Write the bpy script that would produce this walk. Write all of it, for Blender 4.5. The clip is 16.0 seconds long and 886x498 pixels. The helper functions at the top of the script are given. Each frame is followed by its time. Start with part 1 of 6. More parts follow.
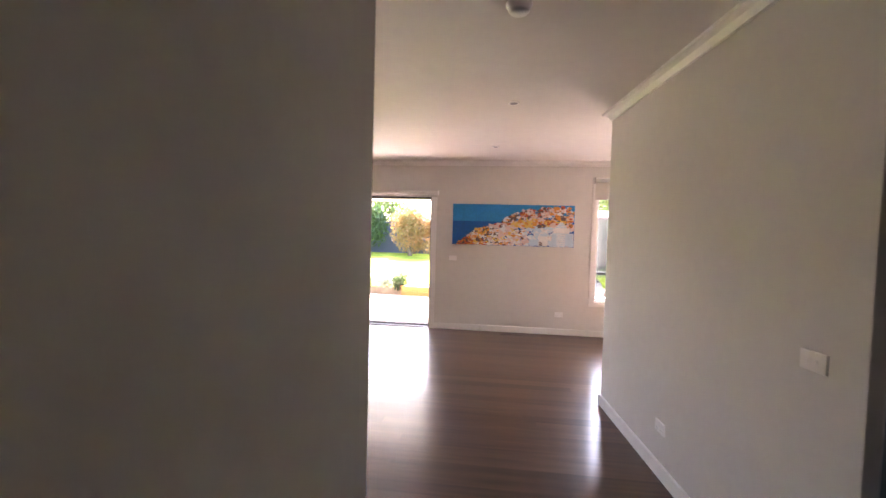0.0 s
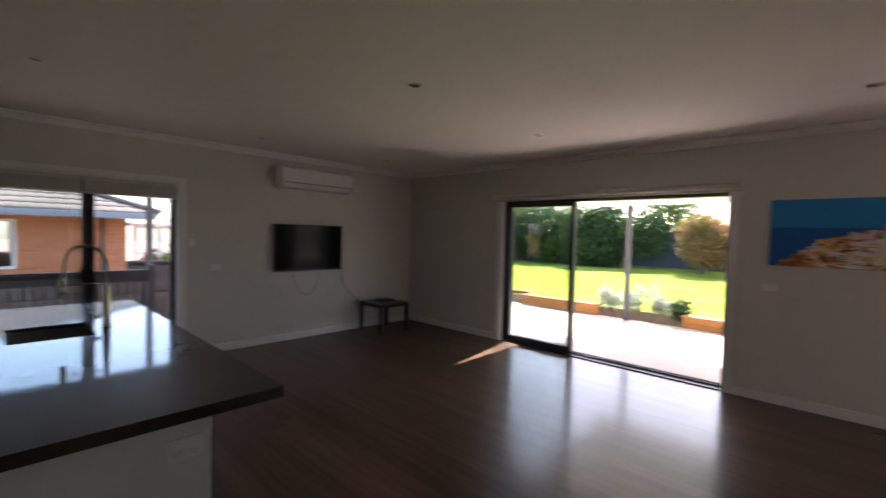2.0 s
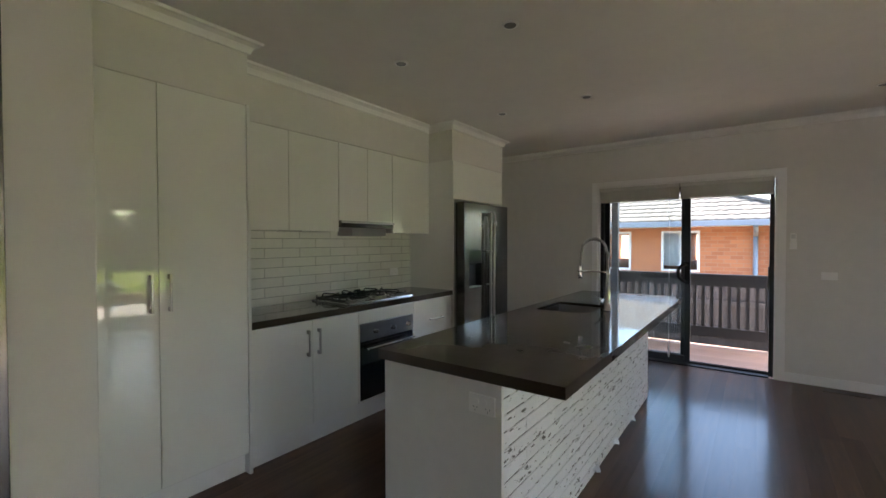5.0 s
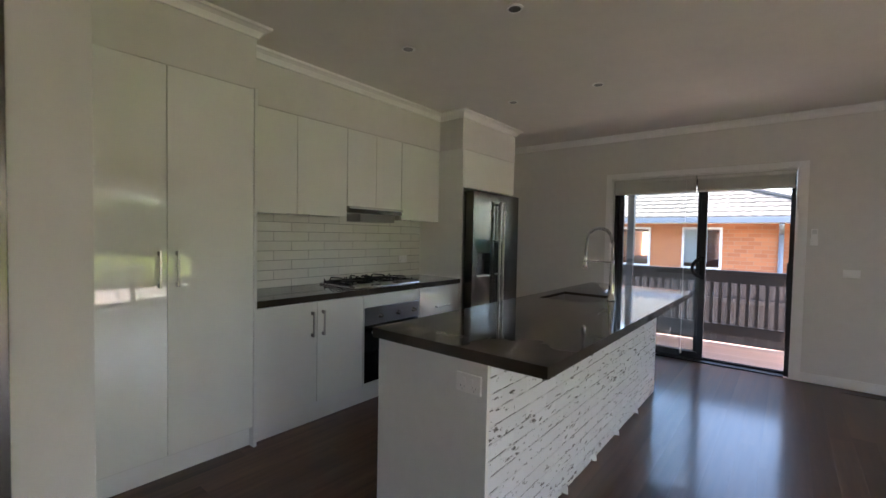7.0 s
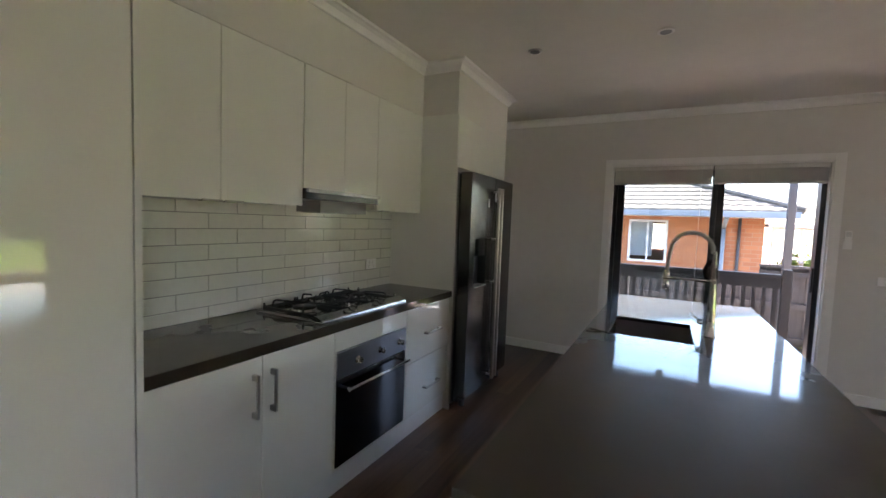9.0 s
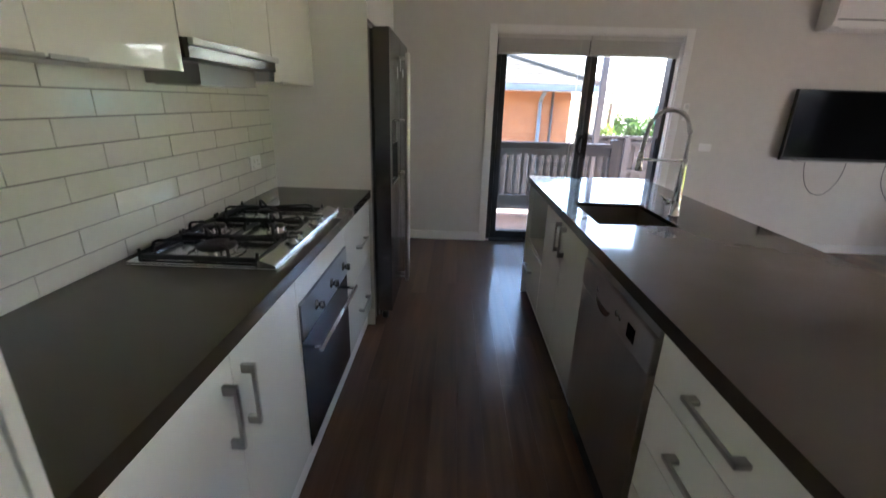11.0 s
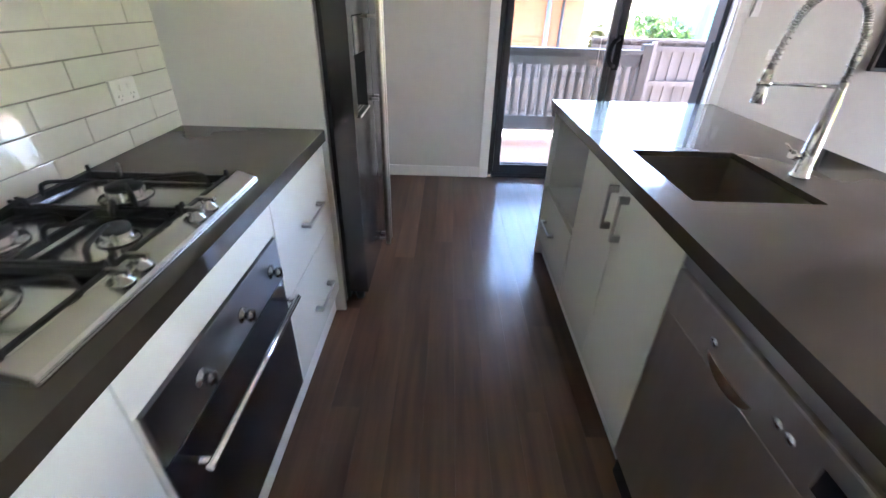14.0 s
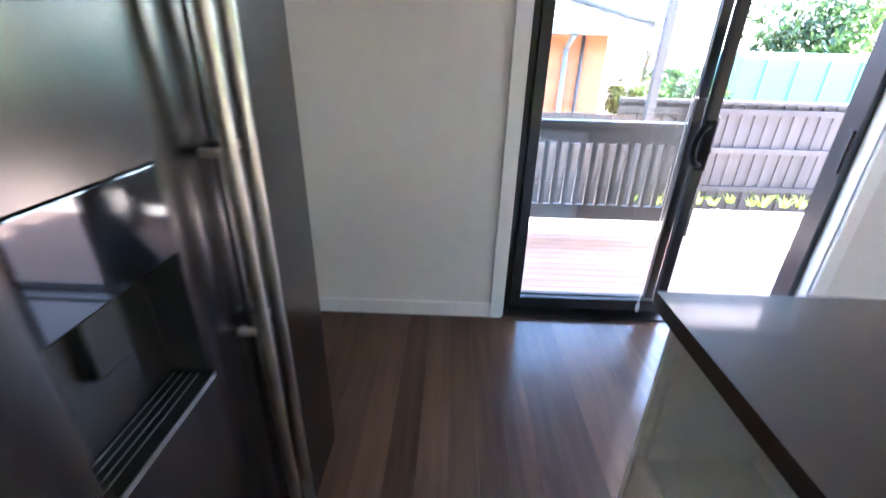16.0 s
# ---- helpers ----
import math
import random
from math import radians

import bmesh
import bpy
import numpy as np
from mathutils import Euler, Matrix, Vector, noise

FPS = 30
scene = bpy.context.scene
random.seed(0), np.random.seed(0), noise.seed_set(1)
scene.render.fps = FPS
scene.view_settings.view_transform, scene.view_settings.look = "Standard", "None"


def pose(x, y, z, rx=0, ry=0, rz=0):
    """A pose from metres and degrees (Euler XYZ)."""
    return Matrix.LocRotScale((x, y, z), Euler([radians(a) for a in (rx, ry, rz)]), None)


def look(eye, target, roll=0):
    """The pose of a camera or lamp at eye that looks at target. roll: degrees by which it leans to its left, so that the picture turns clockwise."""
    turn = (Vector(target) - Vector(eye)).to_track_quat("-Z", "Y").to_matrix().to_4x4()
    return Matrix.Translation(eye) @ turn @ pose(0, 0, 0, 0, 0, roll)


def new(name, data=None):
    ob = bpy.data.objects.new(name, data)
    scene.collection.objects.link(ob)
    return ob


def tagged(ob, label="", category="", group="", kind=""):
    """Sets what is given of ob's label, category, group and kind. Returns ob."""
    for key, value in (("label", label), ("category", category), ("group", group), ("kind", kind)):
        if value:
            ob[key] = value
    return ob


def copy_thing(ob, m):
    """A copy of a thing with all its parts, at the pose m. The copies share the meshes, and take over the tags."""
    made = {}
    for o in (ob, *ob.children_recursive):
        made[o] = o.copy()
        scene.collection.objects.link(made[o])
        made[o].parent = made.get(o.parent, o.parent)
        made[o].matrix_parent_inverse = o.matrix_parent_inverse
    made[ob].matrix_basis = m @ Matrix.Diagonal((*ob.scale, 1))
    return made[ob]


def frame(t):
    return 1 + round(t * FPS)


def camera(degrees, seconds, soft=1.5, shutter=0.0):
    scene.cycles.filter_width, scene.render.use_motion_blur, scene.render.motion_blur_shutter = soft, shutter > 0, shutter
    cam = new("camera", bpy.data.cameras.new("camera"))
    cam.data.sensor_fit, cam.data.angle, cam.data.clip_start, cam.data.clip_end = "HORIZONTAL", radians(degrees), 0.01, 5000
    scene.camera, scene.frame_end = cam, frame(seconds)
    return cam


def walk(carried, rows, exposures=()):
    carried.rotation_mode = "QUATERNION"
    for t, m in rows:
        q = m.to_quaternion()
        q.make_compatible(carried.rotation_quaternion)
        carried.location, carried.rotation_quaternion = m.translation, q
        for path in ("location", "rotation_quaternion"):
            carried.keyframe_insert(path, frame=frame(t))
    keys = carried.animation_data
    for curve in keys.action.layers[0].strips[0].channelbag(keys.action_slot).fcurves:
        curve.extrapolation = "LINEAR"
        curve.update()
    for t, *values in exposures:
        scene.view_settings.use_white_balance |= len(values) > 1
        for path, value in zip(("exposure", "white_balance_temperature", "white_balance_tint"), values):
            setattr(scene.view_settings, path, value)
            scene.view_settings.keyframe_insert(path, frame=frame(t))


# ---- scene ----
cam = camera(92.6, 16.0, soft=1.5, shutter=0.4)
PATH = [
    (0, (0.224, -0.401, 1.504), (-0.025, 1.581, 1.418), 1.5),
    (0.5, (0.227, 0.016, 1.488), (-0.081, 1.991, 1.433), 1.5),
    (1, (0.199, 0.442, 1.486), (-0.347, 2.366, 1.438), 1.1),
    (1.5, (0.188, 0.75, 1.481), (-0.625, 2.576, 1.439), 1.5),
    (2, (0.074, 0.97, 1.518), (-1.301, 2.42, 1.451), 1.4),
    (2.2, (0.038, 1.009, 1.523), (-1.5, 2.285, 1.459), 1.0),
    (2.5, (-0.114, 1.073, 1.549), (-1.824, 2.106, 1.457), 0.9),
    (3, (-0.25, 1.237, 1.522), (-2.2, 1.668, 1.429), 0.3),
    (3.5, (-0.303, 1.459, 1.43), (-2.26, 1.048, 1.381), -0.8),
    (4, (-0.206, 1.78, 1.422), (-1.99, 0.876, 1.387), -0.5),
    (4.5, (-0.171, 2.083, 1.408), (-1.839, 0.98, 1.384), -0.7),
    (6.8, (-0.207, 2.424, 1.315), (-1.742, 1.14, 1.25), 1.0),
    (7, (-0.226, 2.362, 1.333), (-1.776, 1.099, 1.266), 1.1),
    (7.5, (-0.243, 2.12, 1.391), (-1.89, 0.988, 1.308), 1.8),
    (8, (-0.332, 1.803, 1.387), (-2.08, 0.835, 1.296), 1.7),
    (8.2, (-0.419, 1.692, 1.393), (-2.166, 0.725, 1.282), 1.9),
    (10.3, (-1.208, 0.516, 1.415), (-3.142, 0.083, 1.16), 2.3),
    (10.5, (-1.183, 0.437, 1.402), (-3.141, 0.205, 1.064), 2.1),
    (11, (-1.131, 0.333, 1.401), (-3.02, 0.294, 0.747), 1.7),
    (11.5, (-1.095, 0.294, 1.381), (-2.92, 0.28, 0.563), 1.8),
    (12, (-1.125, 0.301, 1.403), (-2.945, 0.291, 0.574), 1.7),
    (12.5, (-1.218, 0.302, 1.401), (-3.036, 0.307, 0.566), 1.4),
    (13, (-1.424, 0.315, 1.377), (-3.235, 0.33, 0.528), 1.3),
    (13.5, (-1.632, 0.333, 1.335), (-3.396, 0.339, 0.392), 1.3),
    (14, (-1.937, 0.323, 1.351), (-3.66, 0.323, 0.336), 1.7),
    (14.5, (-2.248, 0.303, 1.352), (-3.97, 0.304, 0.334), 1.3),
    (15, (-2.638, 0.319, 1.366), (-4.363, 0.301, 0.355), 1.0),
    (15.5, (-3.003, 0.315, 1.395), (-4.745, 0.298, 0.411), 1.1),
    (16, (-3.393, 0.363, 1.441), (-5.199, 0.335, 0.583), 1.6),
]
EXPOSURE = [(0.0, 4.35, 6700, 28), (0.6, 3.77, 6650, 27), (1.0, 3.26, 6400, 24), (1.5, 2.85, 6300, 21), (2.0, 2.4, 6350, 19), (2.5, 2.24, 6300, 16), (3.0, 2.64, 6550, 15), (3.6, 2.8, 6600, 13), (4.5, 3.07, 6450, 10), (7.0, 3.43, 6250, 15), (8.2, 3.42, 6300, 15), (10.5, 3.52, 6250, 16), (11.2, 4.25, 6100, 16), (12.0, 4.72, 5900, 18), (13.0, 4.9, 5850, 18), (14.0, 5.22, 5800, 18), (14.6, 5.34, 5800, 17), (15.2, 5.22, 5750, 16), (16.0, 5.1, 5550, 15)]
walk(cam, [(t, look(eye, target, roll)) for t, eye, target, roll in PATH], EXPOSURE)

# ---- light ----
SUN_WAY = Vector((0.17, -1.0, -1.0)).normalized()
world = bpy.data.worlds.new("sky")
scene.world = world
world.use_nodes = True
wn = world.node_tree.nodes
sky = wn.new("ShaderNodeTexSky")
sky.sky_type, sky.sun_disc = "NISHITA", False
sky.sun_elevation = math.asin(-SUN_WAY.z)
sky.sun_rotation = math.atan2(-SUN_WAY.x, -SUN_WAY.y)
sky.dust_density = 1.5
wn["Background"].inputs["Strength"].default_value = 0.15
world.node_tree.links.new(sky.outputs["Color"], wn["Background"].inputs["Color"])
sun = new("sun", bpy.data.lights.new("sun", "SUN"))
sun.data.energy, sun.data.angle, sun.data.color = 5.0, radians(0.53), (1.0, 0.95, 0.87)
sun.matrix_world = look((0, 0, 20), Vector((0, 0, 20)) + SUN_WAY)


# ---- materials ----
def material(name, color, rough=0.5, metal=0.0, vary=0.08, scale=6.0, bump=0.0, bump_scale=80.0, coat=0.0, spec=0.5, stretch=None, random_piece=0.0, second=None, coat_rough=0.04):
    m = bpy.data.materials.new(name)
    m.use_nodes = True
    n, l = m.node_tree.nodes, m.node_tree.links
    b = n["Principled BSDF"]
    b.inputs["Roughness"].default_value, b.inputs["Metallic"].default_value = rough, metal
    b.inputs["Specular IOR Level"].default_value = spec
    b.inputs["Coat Weight"].default_value, b.inputs["Coat Roughness"].default_value = coat, coat_rough
    tc, mp = n.new("ShaderNodeTexCoord"), n.new("ShaderNodeMapping")
    l.new(tc.outputs["Object"], mp.inputs["Vector"])
    if stretch:
        mp.inputs["Scale"].default_value = stretch
    place = mp.outputs["Vector"]
    if random_piece:
        own, far, shift = n.new("ShaderNodeObjectInfo"), n.new("ShaderNodeMath"), n.new("ShaderNodeVectorMath")
        far.operation, shift.operation, far.inputs[1].default_value = "MULTIPLY", "ADD", 83.0
        l.new(own.outputs["Random"], far.inputs[0])
        l.new(place, shift.inputs[0])
        l.new(far.outputs[0], shift.inputs[1])
        place = shift.outputs[0]
    big, fine = n.new("ShaderNodeTexNoise"), n.new("ShaderNodeTexNoise")
    big.inputs["Scale"].default_value, big.inputs["Detail"].default_value = scale * 0.25, 3
    fine.inputs["Scale"].default_value, fine.inputs["Detail"].default_value = scale * 4, 5
    for t in (big, fine):
        l.new(place, t.inputs["Vector"])
    add = n.new("ShaderNodeMath")
    add.operation = "ADD"
    l.new(big.outputs["Fac"], add.inputs[0])
    l.new(fine.outputs["Fac"], add.inputs[1])
    tone = n.new("ShaderNodeMapRange")
    tone.inputs["From Min"].default_value, tone.inputs["From Max"].default_value = 0.6, 1.4
    l.new(add.outputs[0], tone.inputs["Value"])
    mix = n.new("ShaderNodeMix")
    mix.data_type = "RGBA"
    dark = second or tuple(max(0, c * (1 - vary * 1.6)) for c in color)
    light = tuple(min(1, c * (1 + vary)) for c in color)
    mix.inputs["A"].default_value, mix.inputs["B"].default_value = (*dark, 1), (*light, 1)
    l.new(tone.outputs["Result"], mix.inputs["Factor"])
    out = mix.outputs["Result"]
    if random_piece:
        info, hsv, val = n.new("ShaderNodeObjectInfo"), n.new("ShaderNodeHueSaturation"), n.new("ShaderNodeMapRange")
        val.inputs["To Min"].default_value, val.inputs["To Max"].default_value = 1 - random_piece, 1 + random_piece
        l.new(info.outputs["Random"], val.inputs["Value"])
        l.new(val.outputs["Result"], hsv.inputs["Value"])
        l.new(out, hsv.inputs["Color"])
        out = hsv.outputs["Color"]
    l.new(out, b.inputs["Base Color"])
    rr = n.new("ShaderNodeMapRange")
    rr.inputs["To Min"].default_value, rr.inputs["To Max"].default_value = max(0.02, rough * 0.8), min(1, rough * 1.25)
    l.new(fine.outputs["Fac"], rr.inputs["Value"])
    l.new(rr.outputs["Result"], b.inputs["Roughness"])
    if bump:
        bn, bt = n.new("ShaderNodeBump"), n.new("ShaderNodeTexNoise")
        bt.inputs["Scale"].default_value, bt.inputs["Detail"].default_value = bump_scale, 3
        l.new(place, bt.inputs["Vector"])
        l.new(bt.outputs["Fac"], bn.inputs["Height"])
        bn.inputs["Strength"].default_value, bn.inputs["Distance"].default_value = bump, 0.004
        l.new(bn.outputs["Normal"], b.inputs["Normal"])
    return m


def glass_material(name, tint=(0.965, 0.98, 0.975), reflect=1.0):
    m = bpy.data.materials.new(name)
    m.use_nodes = True
    n, l = m.node_tree.nodes, m.node_tree.links
    n.remove(n["Principled BSDF"])
    fr, tr, gl, mx = n.new("ShaderNodeFresnel"), n.new("ShaderNodeBsdfTransparent"), n.new("ShaderNodeBsdfGlossy"), n.new("ShaderNodeMixShader")
    fr.inputs["IOR"].default_value = 1.45
    tr.inputs["Color"].default_value = (*tint, 1)
    gl.inputs["Roughness"].default_value = 0.01
    l.new(fr.outputs[0], mx.inputs[0])
    l.new(tr.outputs[0], mx.inputs[1])
    l.new(gl.outputs[0], mx.inputs[2])
    l.new(mx.outputs[0], n["Material Output"].inputs["Surface"])
    return m


M = {}
M["wall"] = material("wall_paint", (0.72, 0.70, 0.66), 0.6, vary=0.03, scale=3, bump=0.12, bump_scale=160)
M["ceiling"] = material("ceiling_paint", (0.80, 0.77, 0.73), 0.75, vary=0.03, scale=2, bump=0.08, bump_scale=120)
M["trim"] = material("white_trim_paint", (0.86, 0.85, 0.83), 0.35, vary=0.03, scale=4)
M["gloss"] = material("gloss_white_cabinet", (0.86, 0.86, 0.81), 0.03, vary=0.015, scale=1.5, spec=0.75)
M["satin"] = material("satin_white_board", (0.80, 0.795, 0.77), 0.3, vary=0.03, scale=3)
# hood enamel greyed: the shade under the cupboards is put into its colour
M["hoodshade"] = material("shaded_hood_enamel", (0.30, 0.30, 0.29), 0.4, vary=0.04)
M["carcass"] = material("white_carcass", (0.66, 0.655, 0.62), 0.4, vary=0.03)
M["stone"] = material("brown_engineered_stone", (0.046, 0.035, 0.025), 0.4, vary=0.05, scale=1.6, spec=0.1, coat=1.0, coat_rough=0.06)
M["floor"] = material("dark_stained_boards", (0.108, 0.060, 0.037), 0.36, vary=0.36, scale=1.5, stretch=(0.3, 4.0, 1.0), random_piece=0.2, spec=0.12, coat=0.52, coat_rough=0.145)
M["black"] = material("black_aluminium", (0.018, 0.018, 0.02), 0.35, vary=0.15, scale=20)
M["matteblack"] = material("matt_black_plastic", (0.012, 0.012, 0.013), 0.8, vary=0.1, spec=0.15)
M["rubber"] = material("black_plastic", (0.02, 0.02, 0.021), 0.45, vary=0.1)
M["screen"] = material("television_screen", (0.006, 0.006, 0.007), 0.1, vary=0.05, spec=0.1)
M["darksteel"] = material("dark_brushed_steel", (0.118, 0.110, 0.103), 0.22, 1.0, vary=0.05, scale=6, stretch=(25.0, 25.0, 0.6))
M["fridgeside"] = material("fridge_side_steel", (0.28, 0.262, 0.25), 0.3, 1.0, vary=0.04, scale=6, stretch=(25.0, 25.0, 0.6))
M["handlesteel"] = material("satin_handle_steel", (0.52, 0.49, 0.45), 0.3, 1.0, vary=0.05, scale=6)
M["panelsteel"] = material("smooth_dark_steel", (0.30, 0.30, 0.31), 0.3, 1.0, vary=0.04, scale=3)
M["knob"] = material("polished_knob_steel", (0.42, 0.42, 0.42), 0.14, 1.0, vary=0.03)
M["satinsteel"] = material("satin_nickel", (0.48, 0.47, 0.45), 0.33, 1.0, vary=0.06)
M["bowlsteel"] = material("satin_bowl_steel", (0.40, 0.36, 0.33), 0.3, 1.0, vary=0.06, scale=10)
M["dwsteel"] = material("dishwasher_steel", (0.52, 0.47, 0.42), 0.36, 1.0, vary=0.06, scale=6, stretch=(25.0, 25.0, 0.6))
M["chrome"] = material("chrome", (0.75, 0.75, 0.76), 0.07, 1.0, vary=0.03)
M["hobsteel"] = material("hob_steel", (0.50, 0.50, 0.505), 0.2, 1.0, vary=0.06, scale=14)
M["iron"] = material("cast_iron", (0.02, 0.02, 0.02), 0.55, vary=0.2, scale=40, bump=0.3, bump_scale=300)
M["ovenglass"] = material("dark_oven_glass", (0.008, 0.009, 0.013), 0.05, vary=0.05)
M["tile"] = material("glazed_white_tile", (0.80, 0.79, 0.72), 0.05, vary=0.03, scale=8, bump=0.6, bump_scale=12, random_piece=0.03)
M["grout"] = material("grey_grout", (0.36, 0.35, 0.32), 0.85, vary=0.1, scale=30)
M["brick"] = material("whitewashed_brick", (0.80, 0.815, 0.83), 0.75, vary=0.0, scale=9, bump=0.7, bump_scale=40, random_piece=0.04)
M["mortar"] = material("whitewashed_mortar", (0.78, 0.78, 0.77), 0.85, vary=0.1, scale=14, bump=0.8, bump_scale=60)
M["plastic"] = material("white_plastic", (0.90, 0.89, 0.87), 0.3, vary=0.02)
M["clear"] = glass_material("window_glass")
M["blind"] = material("off_white_blind", (0.66, 0.64, 0.60), 0.7, vary=0.04)
M["deck"] = material("merbau_deck_board", (0.36, 0.22, 0.16), 0.5, vary=0.2, scale=4, stretch=(6.0, 0.4, 1.0), random_piece=0.12)
M["rail"] = material("charcoal_timber_paint", (0.026, 0.025, 0.025), 0.5, vary=0.12, scale=8)
M["fence"] = material("weathered_paling", (0.05, 0.047, 0.049), 0.85, vary=0.25, scale=6, stretch=(6.0, 6.0, 0.5), random_piece=0.15, bump=0.4, bump_scale=40)
# grey paint darkened to near black: the posts' backlit shade is in the colour
M["greypost"] = material("shaded_grey_paint", (0.055, 0.053, 0.056), 0.5, vary=0.06)
M["concrete"] = material("pale_concrete", (0.61, 0.50, 0.43), 0.85, vary=0.1, scale=2, bump=0.3, bump_scale=90)
M["lawn"] = material("mown_grass", (0.26, 0.32, 0.05), 0.95, spec=0.0, vary=0.35, scale=3, bump=1.0, bump_scale=60)
M["mulch"] = material("pale_bark_mulch", (0.46, 0.38, 0.29), 0.95, vary=0.4, scale=8, bump=1.0, bump_scale=30)
M["earth"] = material("dry_garden_soil", (0.22, 0.17, 0.12), 0.95, vary=0.3, scale=3, bump=0.8, bump_scale=20)
M["sleeper"] = material("orange_timber_sleeper", (0.33, 0.14, 0.03), 0.7, vary=0.25, scale=5, stretch=(0.4, 5.0, 5.0), random_piece=0.12)
M["leaf"] = material("dark_green_leaf", (0.05, 0.095, 0.028), 0.38, vary=0.5, scale=1.2, random_piece=0.15)
M["leaf_light"] = material("pale_green_leaf", (0.17, 0.25, 0.06), 0.5, vary=0.45, scale=1.5, random_piece=0.1)
M["leaf_rust"] = material("rust_tinted_leaf", (0.38, 0.15, 0.075), 0.5, vary=0.3, scale=2.4, second=(0.10, 0.15, 0.035))
M["leaf_silver"] = material("silver_grey_leaf", (0.36, 0.40, 0.33), 0.6, vary=0.3, scale=4)
M["bark"] = material("grey_bark", (0.13, 0.10, 0.075), 0.9, vary=0.3, scale=10, bump=0.8, bump_scale=30)
M["blue_fence"] = material("slate_blue_fence", (0.06, 0.075, 0.105), 0.7, vary=0.12)
M["tank"] = material("pale_teal_tank", (0.10, 0.32, 0.28), 0.5, vary=0.05)
M["roof_tile"] = material("buff_concrete_roof_tile", (0.165, 0.147, 0.128), 0.9, spec=0.08, vary=0.25, scale=3, bump=0.4, bump_scale=50)
M["gutter"] = material("blue_grey_gutter", (0.21, 0.245, 0.29), 0.45, vary=0.05)
M["eaves"] = material("white_eaves", (0.75, 0.76, 0.77), 0.6, vary=0.04)
M["shed"] = material("grey_shed_board", (0.15, 0.14, 0.165), 0.8, vary=0.5, scale=2.2)
M["rock"] = material("sandstone_rock", (0.35, 0.27, 0.21), 0.9, vary=0.3, scale=6, bump=1.0, bump_scale=12)
M["door_paint"] = material("slate_grey_door_paint", (0.13, 0.14, 0.16), 0.4, vary=0.05)
M["shade_glass"] = material("dark_shed_glass", (0.02, 0.025, 0.025), 0.1, vary=0.1)
M["table"] = material("black_brown_veneer", (0.02, 0.016, 0.014), 0.35, vary=0.25, scale=8, stretch=(0.4, 6.0, 1.0))
M["cord"] = material("grey_cord", (0.18, 0.18, 0.18), 0.5, vary=0.05)
M["label"] = material("pale_sticker", (0.7, 0.7, 0.68), 0.5, vary=0.03)


def let_light_through(m, share):
    """Thin leaves: part of the light passes through them."""
    n, l = m.node_tree.nodes, m.node_tree.links
    b, out = n["Principled BSDF"], n["Material Output"]
    tr, mx = n.new("ShaderNodeBsdfTranslucent"), n.new("ShaderNodeMixShader")
    l.new(b.inputs["Base Color"].links[0].from_socket, tr.inputs["Color"])
    mx.inputs[0].default_value = share
    l.new(b.outputs[0], mx.inputs[1])
    l.new(tr.outputs[0], mx.inputs[2])
    l.new(mx.outputs[0], out.inputs["Surface"])


M["leaf_lime"] = material("lime_strappy_leaf", (0.38, 0.50, 0.07), 0.5, vary=0.3, scale=4, random_piece=0.1)
for key in ("leaf", "leaf_light", "leaf_rust", "leaf_silver", "leaf_lime"):
    let_light_through(M[key], 0.4)


def worn_white(m, size, turn, low, high, dark, own):
    """White paint with dark bare flecks where it broke away."""
    n, l = m.node_tree.nodes, m.node_tree.links
    b = n["Principled BSDF"]
    now = b.inputs["Base Color"].links[0].from_socket
    tc, mp, t = n.new("ShaderNodeTexCoord"), n.new("ShaderNodeMapping"), n.new("ShaderNodeTexNoise")
    l.new(tc.outputs["Object"], mp.inputs["Vector"])
    mp.inputs["Scale"].default_value = size
    mp.inputs["Rotation"].default_value = (0, radians(turn), 0)
    place = mp.outputs["Vector"]
    if own:
        info, off, mul = n.new("ShaderNodeObjectInfo"), n.new("ShaderNodeVectorMath"), n.new("ShaderNodeMath")
        off.operation, mul.operation, mul.inputs[1].default_value = "ADD", "MULTIPLY", 57.0
        l.new(info.outputs["Random"], mul.inputs[0])
        l.new(place, off.inputs[0])
        l.new(mul.outputs[0], off.inputs[1])
        place = off.outputs[0]
    t.inputs["Scale"].default_value, t.inputs["Detail"].default_value, t.inputs["Roughness"].default_value = 1.0, 4, 0.6
    l.new(place, t.inputs["Vector"])
    ramp = n.new("ShaderNodeValToRGB")
    ramp.color_ramp.elements[0].position, ramp.color_ramp.elements[1].position = low, high
    l.new(t.outputs["Fac"], ramp.inputs["Fac"])
    mix = n.new("ShaderNodeMix")
    mix.data_type = "RGBA"
    mix.inputs["B"].default_value = (*dark, 1)
    l.new(ramp.outputs["Color"], mix.inputs["Factor"])
    l.new(now, mix.inputs["A"])
    l.new(mix.outputs["Result"], b.inputs["Base Color"])


worn_white(M["brick"], (15, 15, 46), 24, 0.615, 0.645, (0.13, 0.125, 0.12), True)
worn_white(M["mortar"], (14, 14, 14), 0, 0.46, 0.49, (0.03, 0.03, 0.03), False)


